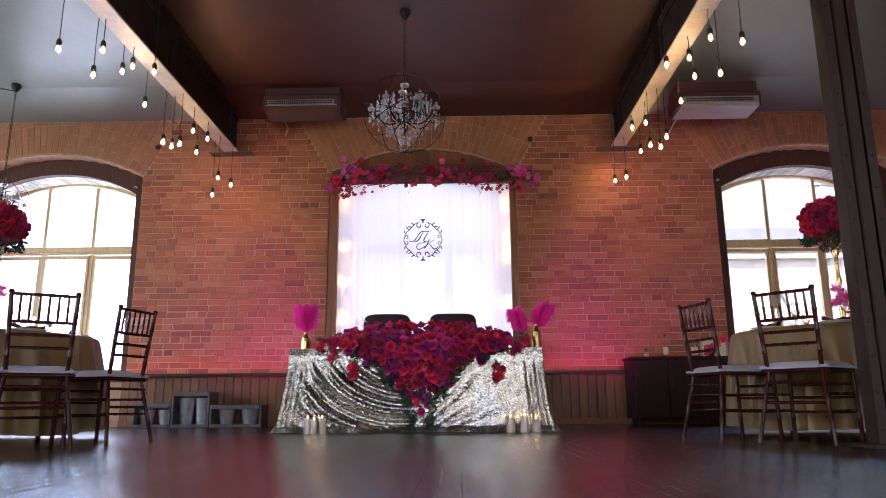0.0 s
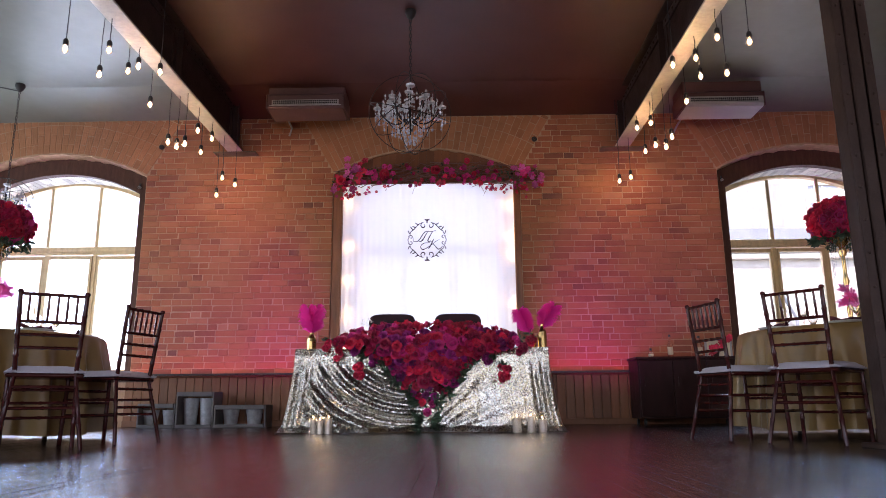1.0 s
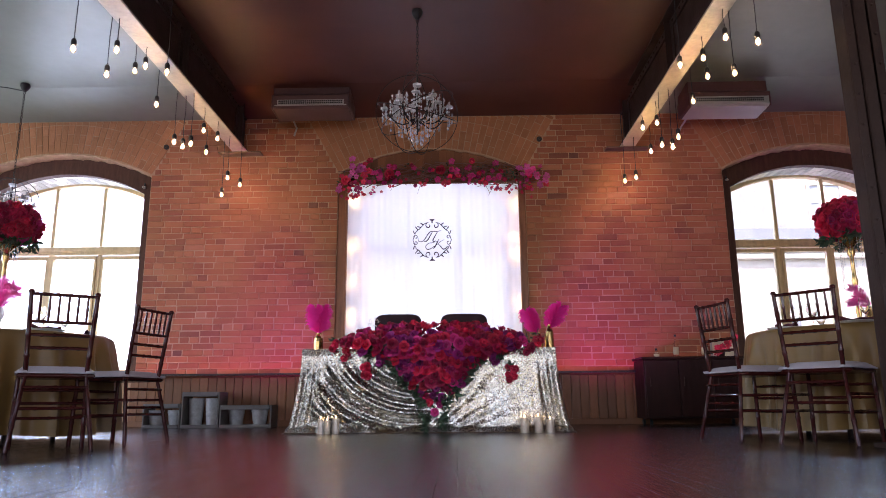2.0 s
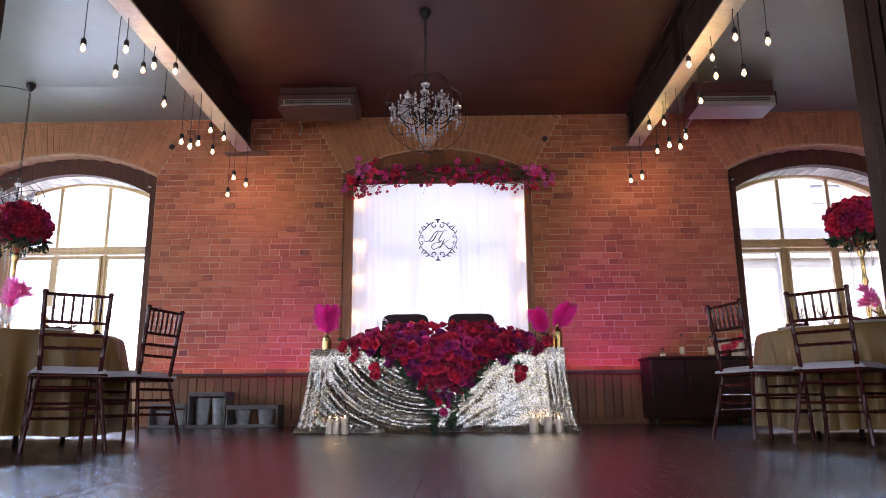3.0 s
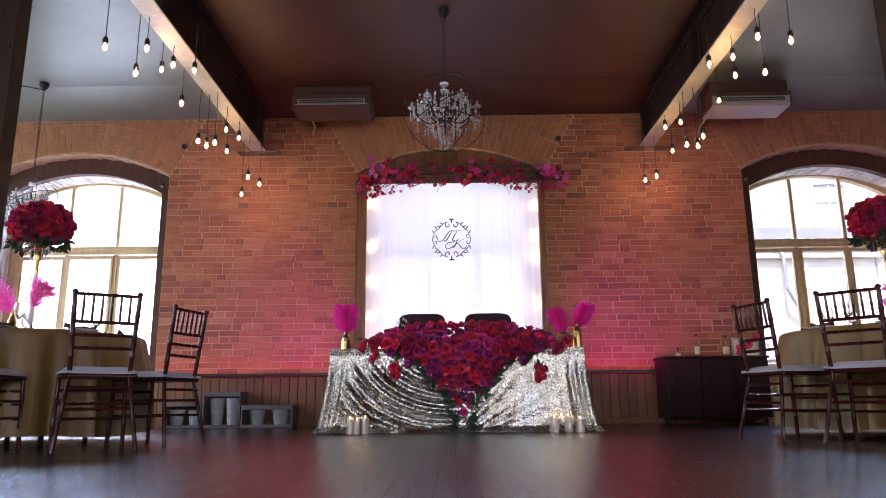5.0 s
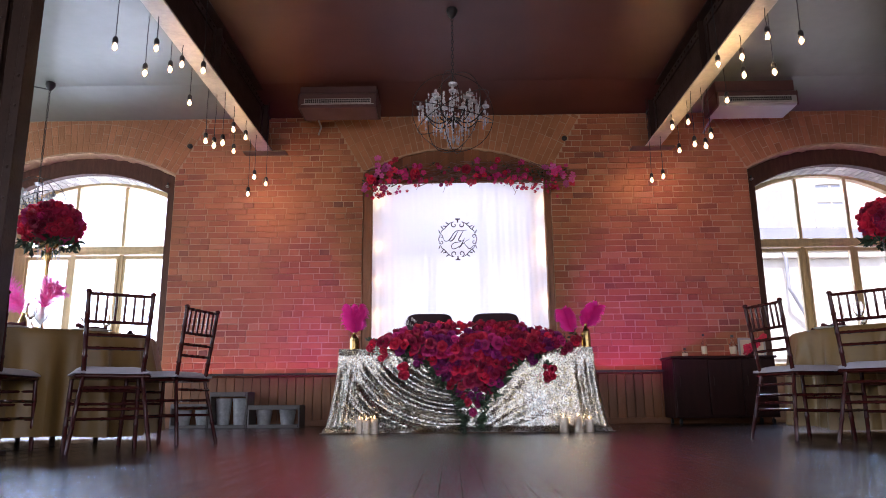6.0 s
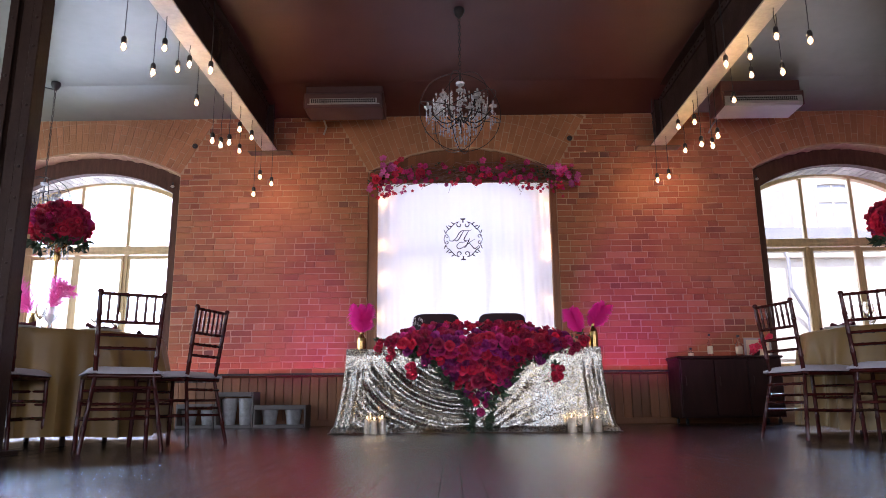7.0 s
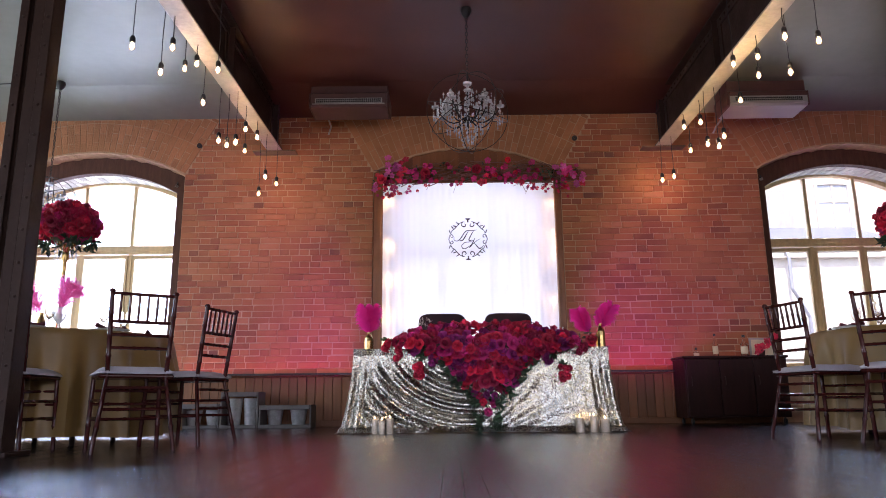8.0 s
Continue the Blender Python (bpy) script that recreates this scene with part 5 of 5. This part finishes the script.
    part("bracket", Geo().box(-0.008, 0.008, -0.005, 0.0148, 0.0, 0.05), IRON, t)
t = thing("ceiling_cable", pose(0, 0, 0), "dark cable looping from the chandelier to the ceiling", "cable")
part("cable", Geo().tube([(-5.15, 7.6, 3.86), (-5.35, 7.58, 3.90), (-5.6, 7.55, 3.92), (-5.95, 7.5, 3.88), (-6.3, 7.5, 3.945)], 0.006, 6), CABLE, t)


# ---- sideboard and what stands on it ----
sb = thing("sideboard", pose(0, 0, 0), "dark wooden sideboard on small castors against the panelling", "sideboard")
SX0, SX1, SY0, SY1, SZ = 1.94, 3.12, 8.02, 8.46, 0.745
part("body", Geo().box(SX0 + 0.02, SX1 - 0.02, SY0 + 0.02, SY1, 0.07, SZ - 0.03, 0.004), WOOD_DARK, sb)
part("top", Geo().box(SX0, SX1, SY0, SY1, SZ - 0.028, SZ, 0.006), WOOD_DARK, sb)
for i in range(3):
    a = SX0 + 0.03 + (SX1 - SX0 - 0.06) * i / 3
    d = part("door", Geo().box(a + 0.004, a + (SX1 - SX0 - 0.06) / 3 - 0.004, SY0, SY0 + 0.019, 0.09, SZ - 0.04, 0.004), WOOD_DARK, sb)
    part("handle", Geo().tube([(a + 0.05, SY0 - 0.001, 0.42), (a + 0.05, SY0 - 0.02, 0.43), (a + 0.05, SY0 - 0.02, 0.51), (a + 0.05, SY0 - 0.001, 0.52)], 0.004, 6), STEEL, d)
for x in (SX0 + 0.08, SX1 - 0.08):
    for y in (SY0 + 0.06, SY1 - 0.06):
        part("castor", Geo().tube([(x - 0.012, y, 0.028), (x + 0.012, y, 0.028)], 0.028, 14).tube([(x, y, 0.05), (x, y, 0.072)], 0.009), BLACK_PL, sb)
LABEL = mat("cream_paper_label", (0.75, 0.66, 0.48), 0.7, var=0.1)


def bottle(x, y, h, r, label, m):
    t = thing("bottle", pose(x, y, SZ + 0.001), label, "bottle", "bottles on the sideboard")
    p = part("body", Geo().lathe([(r * 0.9, 0), (r, 0.005), (r, h * 0.62), (r * 0.4, h * 0.78), (r * 0.36, h * 0.96), (r * 0.45, h)], 14), m, t, smooth=True)
    p.visible_shadow = False
    part("cap", Geo().lathe([(r * 0.46, h), (r * 0.46, h + 0.022), (r * 0.3, h + 0.024)], 12), BLACK_PL, t)
    part("paper_label", Geo().lathe([(r + 0.001, h * 0.15), (r + 0.001, h * 0.5)], 14, cap=False), LABEL, t)


bottle(2.40, 8.25, 0.24, 0.030, "slim clear glass bottle on the sideboard", CLEAR)
bottle(2.72, 8.22, 0.22, 0.038, "glass bottle with a cream label on the sideboard", CLEAR)
bottle(2.16, 8.2, 0.08, 0.03, "small squat glass jar on the sideboard", CLEAR)
f = thing("picture_stand", pose(2.97, 8.3, SZ + 0.001), "small pale framed card standing on the sideboard", "frame")
part("card", Geo().box(-0.14, 0.14, 0, 0.008, 0.01, 0.20), LABEL, f)
part("border", Geo().strip([(-0.135, 0.012), (-0.135, 0.195), (0.135, 0.195), (0.135, 0.012)], [(-0.155, 0.0), (-0.155, 0.215), (0.155, 0.215), (0.155, 0.0)], -0.008, 0.012), AC_PALE, f)
rng = random.Random(4)
t = thing("orchid_spray", pose(2.88, 8.14, SZ + 0.001), "crimson orchid spray in a little pot on the sideboard", "flowers")
part("pot", Geo().lathe([(0.03, 0), (0.04, 0.06), (0.036, 0.06), (0.03, 0.01)], 14), WOOD_DARK, t)
part("stem", Geo().tube([(0, 0, 0.02), (0.02, -0.02, 0.12), (0.10, -0.02, 0.22)], 0.003, 5), LEAF, t)
for i in range(22):
    q = rng.random()
    part("blossom", rng.choice(BLOSSOM["r"]), None, t, m=facing((-0.08 + 0.24 * q + rng.uniform(-0.03, 0.03), -0.03, 0.05 + 0.17 * q + rng.uniform(-0.04, 0.04)), (rng.uniform(-0.5, 0.5), -1, rng.uniform(-0.3, 0.5)), 0.06, rng.uniform(0, 360)))


# ---- crates with pails ----
def crate(x0, x1, h):
    t = thing("pail_crate", pose((x0 + x1) / 2, 8.32, 0), "low grey wooden crate holding two zinc pails by the panelling", "crate", "crates by the wall")
    w, d = (x1 - x0) / 2, 0.15
    for s in (-1, 1):
        part("end_board", Geo().box(*sorted((s * w, s * (w - 0.018))), -d, d, 0.0, h, 0.003), CRATE, t)
        part("front_rail", Geo().box(-w + 0.019, w - 0.019, s * d - 0.009, s * d + 0.009, h - 0.05, h, 0.003), CRATE, t)
        part("bottom_rail", Geo().box(-w + 0.019, w - 0.019, s * d - 0.009, s * d + 0.009, 0.0, 0.035, 0.003), CRATE, t)
    part("bottom_board", Geo().box(-w + 0.019, w - 0.019, -d + 0.01, d - 0.01, 0.012, 0.024), CRATE, t)


def pail(x, h, r):
    t = thing("zinc_pail", pose(x, 8.32, 0.025), "galvanised zinc pail standing in a crate", "pail", "zinc pails")
    part("body", Geo().lathe([(r * 0.74, 0.0), (r * 0.76, 0.004), (r * 0.93, h * 0.7), (r * 0.95, h * 0.71), (r, h), (r + 0.004, h + 0.004), (r - 0.003, h + 0.003), (r * 0.73, 0.006), (0.002, 0.006)], 24), ZINC, t, smooth=True)
    part("bail_handle", Geo().tube([(r * math.cos(a), -0.01 - 0.6 * r * math.sin(a), h - 0.02 - 0.3 * r * math.sin(a)) for a in [math.pi * i / 10 for i in range(11)]], 0.003, 5), ZINC, t)


for x0, x1, h in ((-3.70, -3.27, 0.27), (-3.26, -2.83, 0.40), (-2.82, -2.23, 0.25)):
    crate(x0, x1, h)
for x, h, r in ((-3.60, 0.17, 0.088), (-3.38, 0.17, 0.085), (-3.14, 0.30, 0.088), (-2.95, 0.30, 0.085), (-2.67, 0.18, 0.092), (-2.40, 0.18, 0.095)):
    pail(x, h, r)


# ---- table dressing ----
NAPKIN = mat("wine_red_napkin", (0.10, 0.010, 0.018), 0.8, var=0.3, scale=12, bump=0.2)
CHINA = mat("white_china", (0.78, 0.77, 0.75), 0.15, var=0.05)
TOP = 0.7560


def flower_ball(x, y, seed, k):
    rng = random.Random(seed)
    t = thing("flower_centrepiece", pose(x, y, TOP), "ball of red roses on a tall gold stand with crystal strings", "centrepiece", "centrepieces on the round tables")
    part("stand", Geo().lathe([(0.085, 0), (0.09, 0.008), (0.06, 0.025), (0.025, 0.05), (0.016, 0.10), (0.022, 0.16), (0.014, 0.2), (0.014, 0.34), (0.024, 0.38), (0.015, 0.42), (0.014, 0.56), (0.03, 0.60), (0.02, 0.64), (0.06, 0.69), (0.07, 0.71), (0.02, 0.71)], 16), GOLD, t, smooth=True)
    n, c = 104, Vector((0, 0, 0.855))
    lf = Geo()
    for i in range(n):
        z = 1 - 1.72 * (i + 0.5) / n
        a = i * 2.39996
        r = math.sqrt(1 - z * z)
        d = Vector((r * math.cos(a), r * math.sin(a), z * 0.78))
        part("rose", rng.choice(ROSES[rng.choices("rcm", (45, 40, 15))[0]]), None, t, m=facing(c + d * (0.188 + rng.uniform(-0.012, 0.018)), d, rng.uniform(0.075, 0.10), rng.uniform(0, 360)))
    for i in range(30):
        a = rng.uniform(0, 6.28)
        leaf_cluster(lf, c + Vector((0.16 * math.cos(a), 0.16 * math.sin(a), -0.15)), (math.cos(a), math.sin(a), -0.6), rng, 5, 0.07)
    part("core", Geo().lathe([(0.02, -0.145), (0.12, -0.12), (0.165, 0.0), (0.12, 0.10), (0.02, 0.14)], 16, c), LEAF, t, smooth=True)
    tagged(part("leaves", lf, LEAF, t, "dark green leaves"), kind="stuff")
    for i in range(9):
        a = 2 * math.pi * i / 9
        g = Geo()
        for j in range(rng.choice((7, 10, 14, 18))):
            crystal_drop(g, (0.075 * math.cos(a), 0.075 * math.sin(a), 0.70 - 0.022 * j), 0.011)
        part("crystal_string", g, CRYSTAL, t)
    v = thing("feather_vase", pose(x + 0.085, y - 0.15, TOP), "clear cut-glass vase of magenta feathers beside the centrepiece", "vase", "feather vases on the round tables")
    b = part("bowl", Geo().lathe([(0.035, 0), (0.035, 0.005), (0.008, 0.02), (0.008, 0.08), (0.035, 0.11), (0.05, 0.15), (0.045, 0.20), (0.042, 0.20), (0.046, 0.15), (0.03, 0.115), (0.002, 0.10)], 12), CRYSTAL, v)
    b.visible_shadow = False
    for i, (dx, dz) in enumerate(((0.05, 0.20), (0.13, 0.14), (0.09, 0.18))):
        plume("feather", v, (0, 0, 0.12), (dx * k, 0, 0.18 + dz * k), (-0.05 + 0.01 * i, 0, 0.10 * k), 0.06 * k, seed + i, 130, BACKLIT_FEATHER, 0.0018)
    v = thing("feather_vase", pose(x - 0.025, y - 0.18, TOP), "gold vase of arching magenta feathers beside the centrepiece", "vase", "feather vases on the round tables")
    part("body", Geo().lathe([(0.03, 0), (0.034, 0.01), (0.03, 0.1), (0.014, 0.14), (0.017, 0.16)], 12), GOLD, v, smooth=True)
    for i, (dx, dz) in enumerate(((-0.24, 0.06), (-0.17, 0.13), (-0.20, 0.25))):
        plume("feather", v, (0, 0, 0.1), (dx * k, 0, 0.15 + dz * k), (0.05, 0, 0.13 * k), 0.052 * k, seed + 5 + i, 130, BACKLIT_FEATHER, 0.0018)


def wine_glass(x, y):
    t = solid("wine_glass", Geo().lathe([(0.032, 0), (0.032, 0.002), (0.005, 0.008), (0.004, 0.085), (0.02, 0.10), (0.036, 0.135), (0.036, 0.165), (0.030, 0.20), (0.0285, 0.20), (0.0345, 0.165), (0.0345, 0.137), (0.018, 0.104), (0.001, 0.094)], 16, cap=False), CLEAR, "empty stemmed wine glass on the gold tablecloth", "glass", "glasses on the round tables", smooth=True, m=pose(x, y, TOP))
    t.visible_shadow = False


def place_setting(cx, cy, a):
    q = lambda r, da=0.0: (cx + r * math.cos(a + da), cy + r * math.sin(a + da))
    x, y = q(0.58)
    t = thing("plate", pose(x, y, TOP), "white china dinner plate on the gold tablecloth", "plate", "plates on the round tables")
    part("dish", Geo().lathe([(0.08, 0), (0.085, 0.004), (0.13, 0.016), (0.132, 0.019), (0.125, 0.018), (0.08, 0.007), (0.001, 0.007)], 28), CHINA, t, smooth=True)
    g = Geo()
    n = 10
    for j in range(2):
        for i in range(n + 1):
            for k in range(5):
                u, v = i / n * 2 - 1, k / 4 * 2 - 1
                g.v.append((0.11 * u, 0.035 * v * (1 - 0.5 * u * u), 0.001 + (0.030 * (1 - v * v) * (0.5 + 0.5 * u * u) + 0.012 * math.sin(3 * u + j) ** 2) * j))
    for j in range(2):
        for i in range(n):
            for k in range(4):
                b = j * 5 * (n + 1) + i * 5 + k
                g.f.append((b, b + 5, b + 6, b + 1))
    solid("napkin", g, NAPKIN, "wine red folded napkin lying on a white plate", "napkin", "napkins on the round tables", smooth=True, m=pose(x, y, TOP + 0.0195, 0, 0, math.degrees(a) + 90))
    wine_glass(*q(0.40, 0.14))


for i, (x, y) in enumerate(TABLES):
    flower_ball(x + (-0.045, 0.04)[i], y, 31 + i, (1.0, 0.62)[i])
    for k in range(7):
        place_setting(x, y, 2 * math.pi * k / 7 - 0.55 + 0.3 * i)


# ---- outdoors ----
YELLOW = mat("pale_yellow_brick", (0.44, 0.41, 0.35), 0.9, var=0.2, scale=3, bump=0.3, fine=30)
ROOFM = mat("grey_sheet_roof", (0.20, 0.21, 0.23), 0.5, var=0.3, scale=2, bump=0.1)
ASPHALT = mat("yard_concrete", (0.30, 0.29, 0.28), 0.9, var=0.3, scale=1, bump=0.3)
DARKGLASS = mat("far_window_glass", (0.30, 0.31, 0.33), 0.2, var=0.2, bump=0)
solid("ground", Geo().box(-900, 900, WALL_Y + DEEP, 900, -1.2, -0.9), ASPHALT, "pale concrete yard outside the windows", "ground", kind="structure")


def yard_building(x0, x1, y, h, label):
    t = thing("brick_building", pose(x0, y, -0.9), label, "building", "buildings across the yard")
    W, rise = x1 - x0, 0.35 if h < 8 else 1.5
    part("wall", Geo().box(0, W, 0, 8, 0, h), YELLOW, t)
    for z in (h * 0.36, h * 0.40, h - 0.5, h - 0.25):
        part("cornice", Geo().box(-0.08, W + 0.08, -0.14, 0.0, z, z + 0.14, 0.02), YELLOW, t)
    part("roof", Geo().extrude([(-0.3, h), (W + 0.3, h), (W - 1.0, h + rise), (1.0, h + rise)], -0.3, 8.3), ROOFM, t)
    n = max(1, int(W / 2.6))
    for i in range(n):
        for z in (1.0, h * 0.36 + 1.2) if h < 4 else (1.2,) if h < 8 else (1.0, 3.6, 6.7, 10.0):
            cx = W * (i + 0.5) / n
            w = part("window", Geo().strip(arch_line(cx, 0.5, z + 1.5, 0.03, z), arch_line(cx, 0.6, z + 1.55, 0.08, z - 0.02), -0.06, 0.0), YELLOW, t, "flat brick surround")
            part("pane", Geo().box(cx - 0.5, cx + 0.5, -0.012, -0.003, z, z + 1.5), DARKGLASS, w)
            part("glazing_bar", Geo().box(cx - 0.03, cx + 0.03, -0.04, -0.013, z, z + 1.5).box(cx - 0.5, cx + 0.5, -0.036, -0.0135, z + 0.9, z + 0.96), YELLOW, w)
    px = W * 0.45
    part("drainpipe", Geo().tube([(px, -0.12, h - 0.1), (px, -0.35, h - 0.5), (px, -0.35, h - 1.4), (px + 0.5, -0.15, h - 2.2), (px + 0.5, -0.15, 0)], 0.05, 10), ROOFM, t, "grey sheet-metal drainpipe")


yard_building(10.9, 30.0, 23.0, 16.0, "pale yellow brick building with tall windows across the yard")
yard_building(6.6, 11.8, 20.0, 5.6, "low pale brick wing with a drainpipe across the yard")


# ---- floor boards and bricks ----
def floor_boards():
    near, far, w = [], [], 0.07
    x, col = X0, 0
    rng = random.Random(5)
    while x < X1 - 0.01:
        y = BACK - rng.uniform(0, 2.2)
        while y < WALL_Y:
            ln = rng.choice((2.0, 2.4, 2.8, 3.2))
            a, b = max(y, BACK), min(y + ln, WALL_Y)
            if b - a > 0.05:
                (near if -3.6 < x < 2.9 and b > 1.5 else far).append((x, a, b, rng.uniform(-0.0006, 0.0006)))
            y += ln
        x += w
    near.sort(key=lambda p: abs(p[0] + 0.3))
    far += near[290:]
    shapes = {}
    fl = bpy.data.objects["floor"]
    for x, a, b, d in near[:290]:
        key = round(b - a, 3)
        if key not in shapes:
            shapes[key] = Geo().box(0.0004, w - 0.0004, 0.0004, key - 0.0004, -0.02, 0.0, 0.0008).mesh("plank", FLOOR_P)
        part("plank", shapes[key], None, fl, m=pose(x, a, d, 0, d / 0.0006 * 0.85, 0))
    g = Geo()
    for x, a, b, d in far:
        g.box(x + 0.0006, min(x + w - 0.0006, X1), a + 0.0006, b - 0.0006, -0.02 + d, d)
    tagged(part("planks", g, FLOOR_J, fl), kind="stuff")


def opening_at(z):
    """Stretches of the wall that the openings and the fans of arch bricks take up at height z."""
    out = []
    for c in CENTRES:
        h = ARCH_W / 2
        if z > SPRING - 0.03:
            h = ARCH_W / 2 + (z - SPRING + 0.03) * 0.56
        out.append((c - h, c + h))
    return out


def brickwork():
    near, far = [], []
    rng = random.Random(11)
    CH, BL = 0.0765, 0.25
    z, row = 0.600, 0
    while z < BRICK_TOP - 0.02:
        top = min(z + CH, BRICK_TOP - 0.002)
        free, x = [], X0
        for a, b in opening_at((z + top) / 2) if top > SILL else []:
            if a > x:
                free.append((x, a))
            x = b
        free.append((x, X1))
        for a, b in free:
            x = a
            step = rng.uniform(0.07, 0.19) if row % 2 else rng.uniform(0.12, BL)
            while x < b - 0.03:
                e = min(x + step, b)
                if b - e < 0.06:
                    e = b
                (near if -4.03 < x < 3.2 and z < 1.5 else far).append((x, e, z, top, rng.uniform(0, 1)))
                x = e
                step = (BL if rng.random() > 0.15 else 0.125) if row % 2 == 0 else (0.125 if rng.random() > 0.25 else BL)
        z += CH
        row += 1
    near.sort(key=lambda p: abs((p[0] + p[1]) / 2 + 0.4) + 1.2 * p[2])
    far += near[290:]
    shapes = {}
    wave = lambda x, z: 0.007 * noise.noise((x * 0.7, z * 1.3, 4)) * min(1, (BRICK_TOP - z) * 6 - 0.4)

    def one(x0, x1, z0, z1, seed, y):
        """A brick with a slightly crooked, chipped face."""
        r = random.Random(seed)
        j = lambda s: r.uniform(-s, s)
        a, b, c, d = x0 + 0.0038 + j(0.003), x1 - 0.0038 + j(0.003), z0 + 0.0038 + j(0.0024), z1 - 0.0038 + j(0.0024)
        y0 = y - 0.0055 + j(0.003)
        tl = j(0.0035)
        k = 0.005
        front = [(a + k, y0, c + k + j(0.003)), (b - k, y0 + j(0.003), c + k + tl), (b - k, y0, d - k + j(0.003) + tl), (a + k, y0 + j(0.003), d - k)]
        mid = [(a, y0 + k, c), (b, y0 + k, c + tl), (b, y0 + k, d + tl), (a, y0 + k, d)]
        back = [(p[0], y + 0.02, p[2]) for p in mid]
        return front + mid + back, [(0, 1, 2, 3)] + [(i, 4 + i, 4 + (i + 1) % 4, (i + 1) % 4) for i in range(4)] + [(4 + i, 8 + i, 8 + (i + 1) % 4, 4 + (i + 1) % 4) for i in range(4)]

    for x, e, z, top, s in near[:290]:
        key = (round(e - x, 2), round(top - z, 2), int(s * 12))
        if key not in shapes:
            shapes[key] = Geo().add(*one(0, key[0], 0, top - z, s, 0)).mesh("brick", BRICK)
        part("brick", shapes[key], None, wall_north, m=pose(x, WALL_Y, z + wave(x, z)))
    g = Geo()
    for x, e, z, top, s in far:
        g.add(*one(x, e, z + wave(x, z), top + wave(x, z), s, WALL_Y))
    tagged(part("bricks", g, BRICKS, wall_north), kind="stuff")
    for c in CENTRES:
        g = Geo()
        half = math.asin(ARCH_W / 2 / ARCH_R)
        n = 33
        for i in range(n):
            a0, a1 = -half + 2 * half * i / n, -half + 2 * half * (i + 1) / n
            am = (a0 + a1) / 2
            lim = (BRICK_TOP - 0.004 - ARCH_C) / math.cos(am)
            cuts = [ARCH_R, ARCH_R + 0.255, ARCH_R + 0.385, ARCH_R + 0.64, ARCH_R + 0.9] if i % 2 else [ARCH_R, ARCH_R + 0.125, ARCH_R + 0.385, ARCH_R + 0.51, ARCH_R + 0.77, ARCH_R + 0.9]
            for r0, r1 in zip(cuts, cuts[1:]):
                r1 = min(r1, lim)
                if r1 - r0 < 0.03:
                    continue
                q = 0.004
                da = q / r0
                y0 = WALL_Y - 0.0035 + rng.uniform(-0.0025, 0.002)
                pts = [(a0 + da, r0 + q), (a1 - da, r0 + q), (a1 - da, r1 - q), (a0 + da, r1 - q)]
                jit = rng.uniform(-0.004, 0.004)
                P = [(c + r * math.sin(a), ARCH_C + r * math.cos(a) + jit * (r == r0 + q)) for a, r in pts]
                g.add([(x, y0, z) for x, z in P] + [(x, WALL_Y + 0.02, z) for x, z in P], [(0, 1, 2, 3)] + [(k, 4 + k, 4 + (k + 1) % 4, (k + 1) % 4) for k in range(4)])
        tagged(part("arch_bricks", g, ARCH_BRICK, wall_north), kind="stuff")


floor_boards()
brickwork()
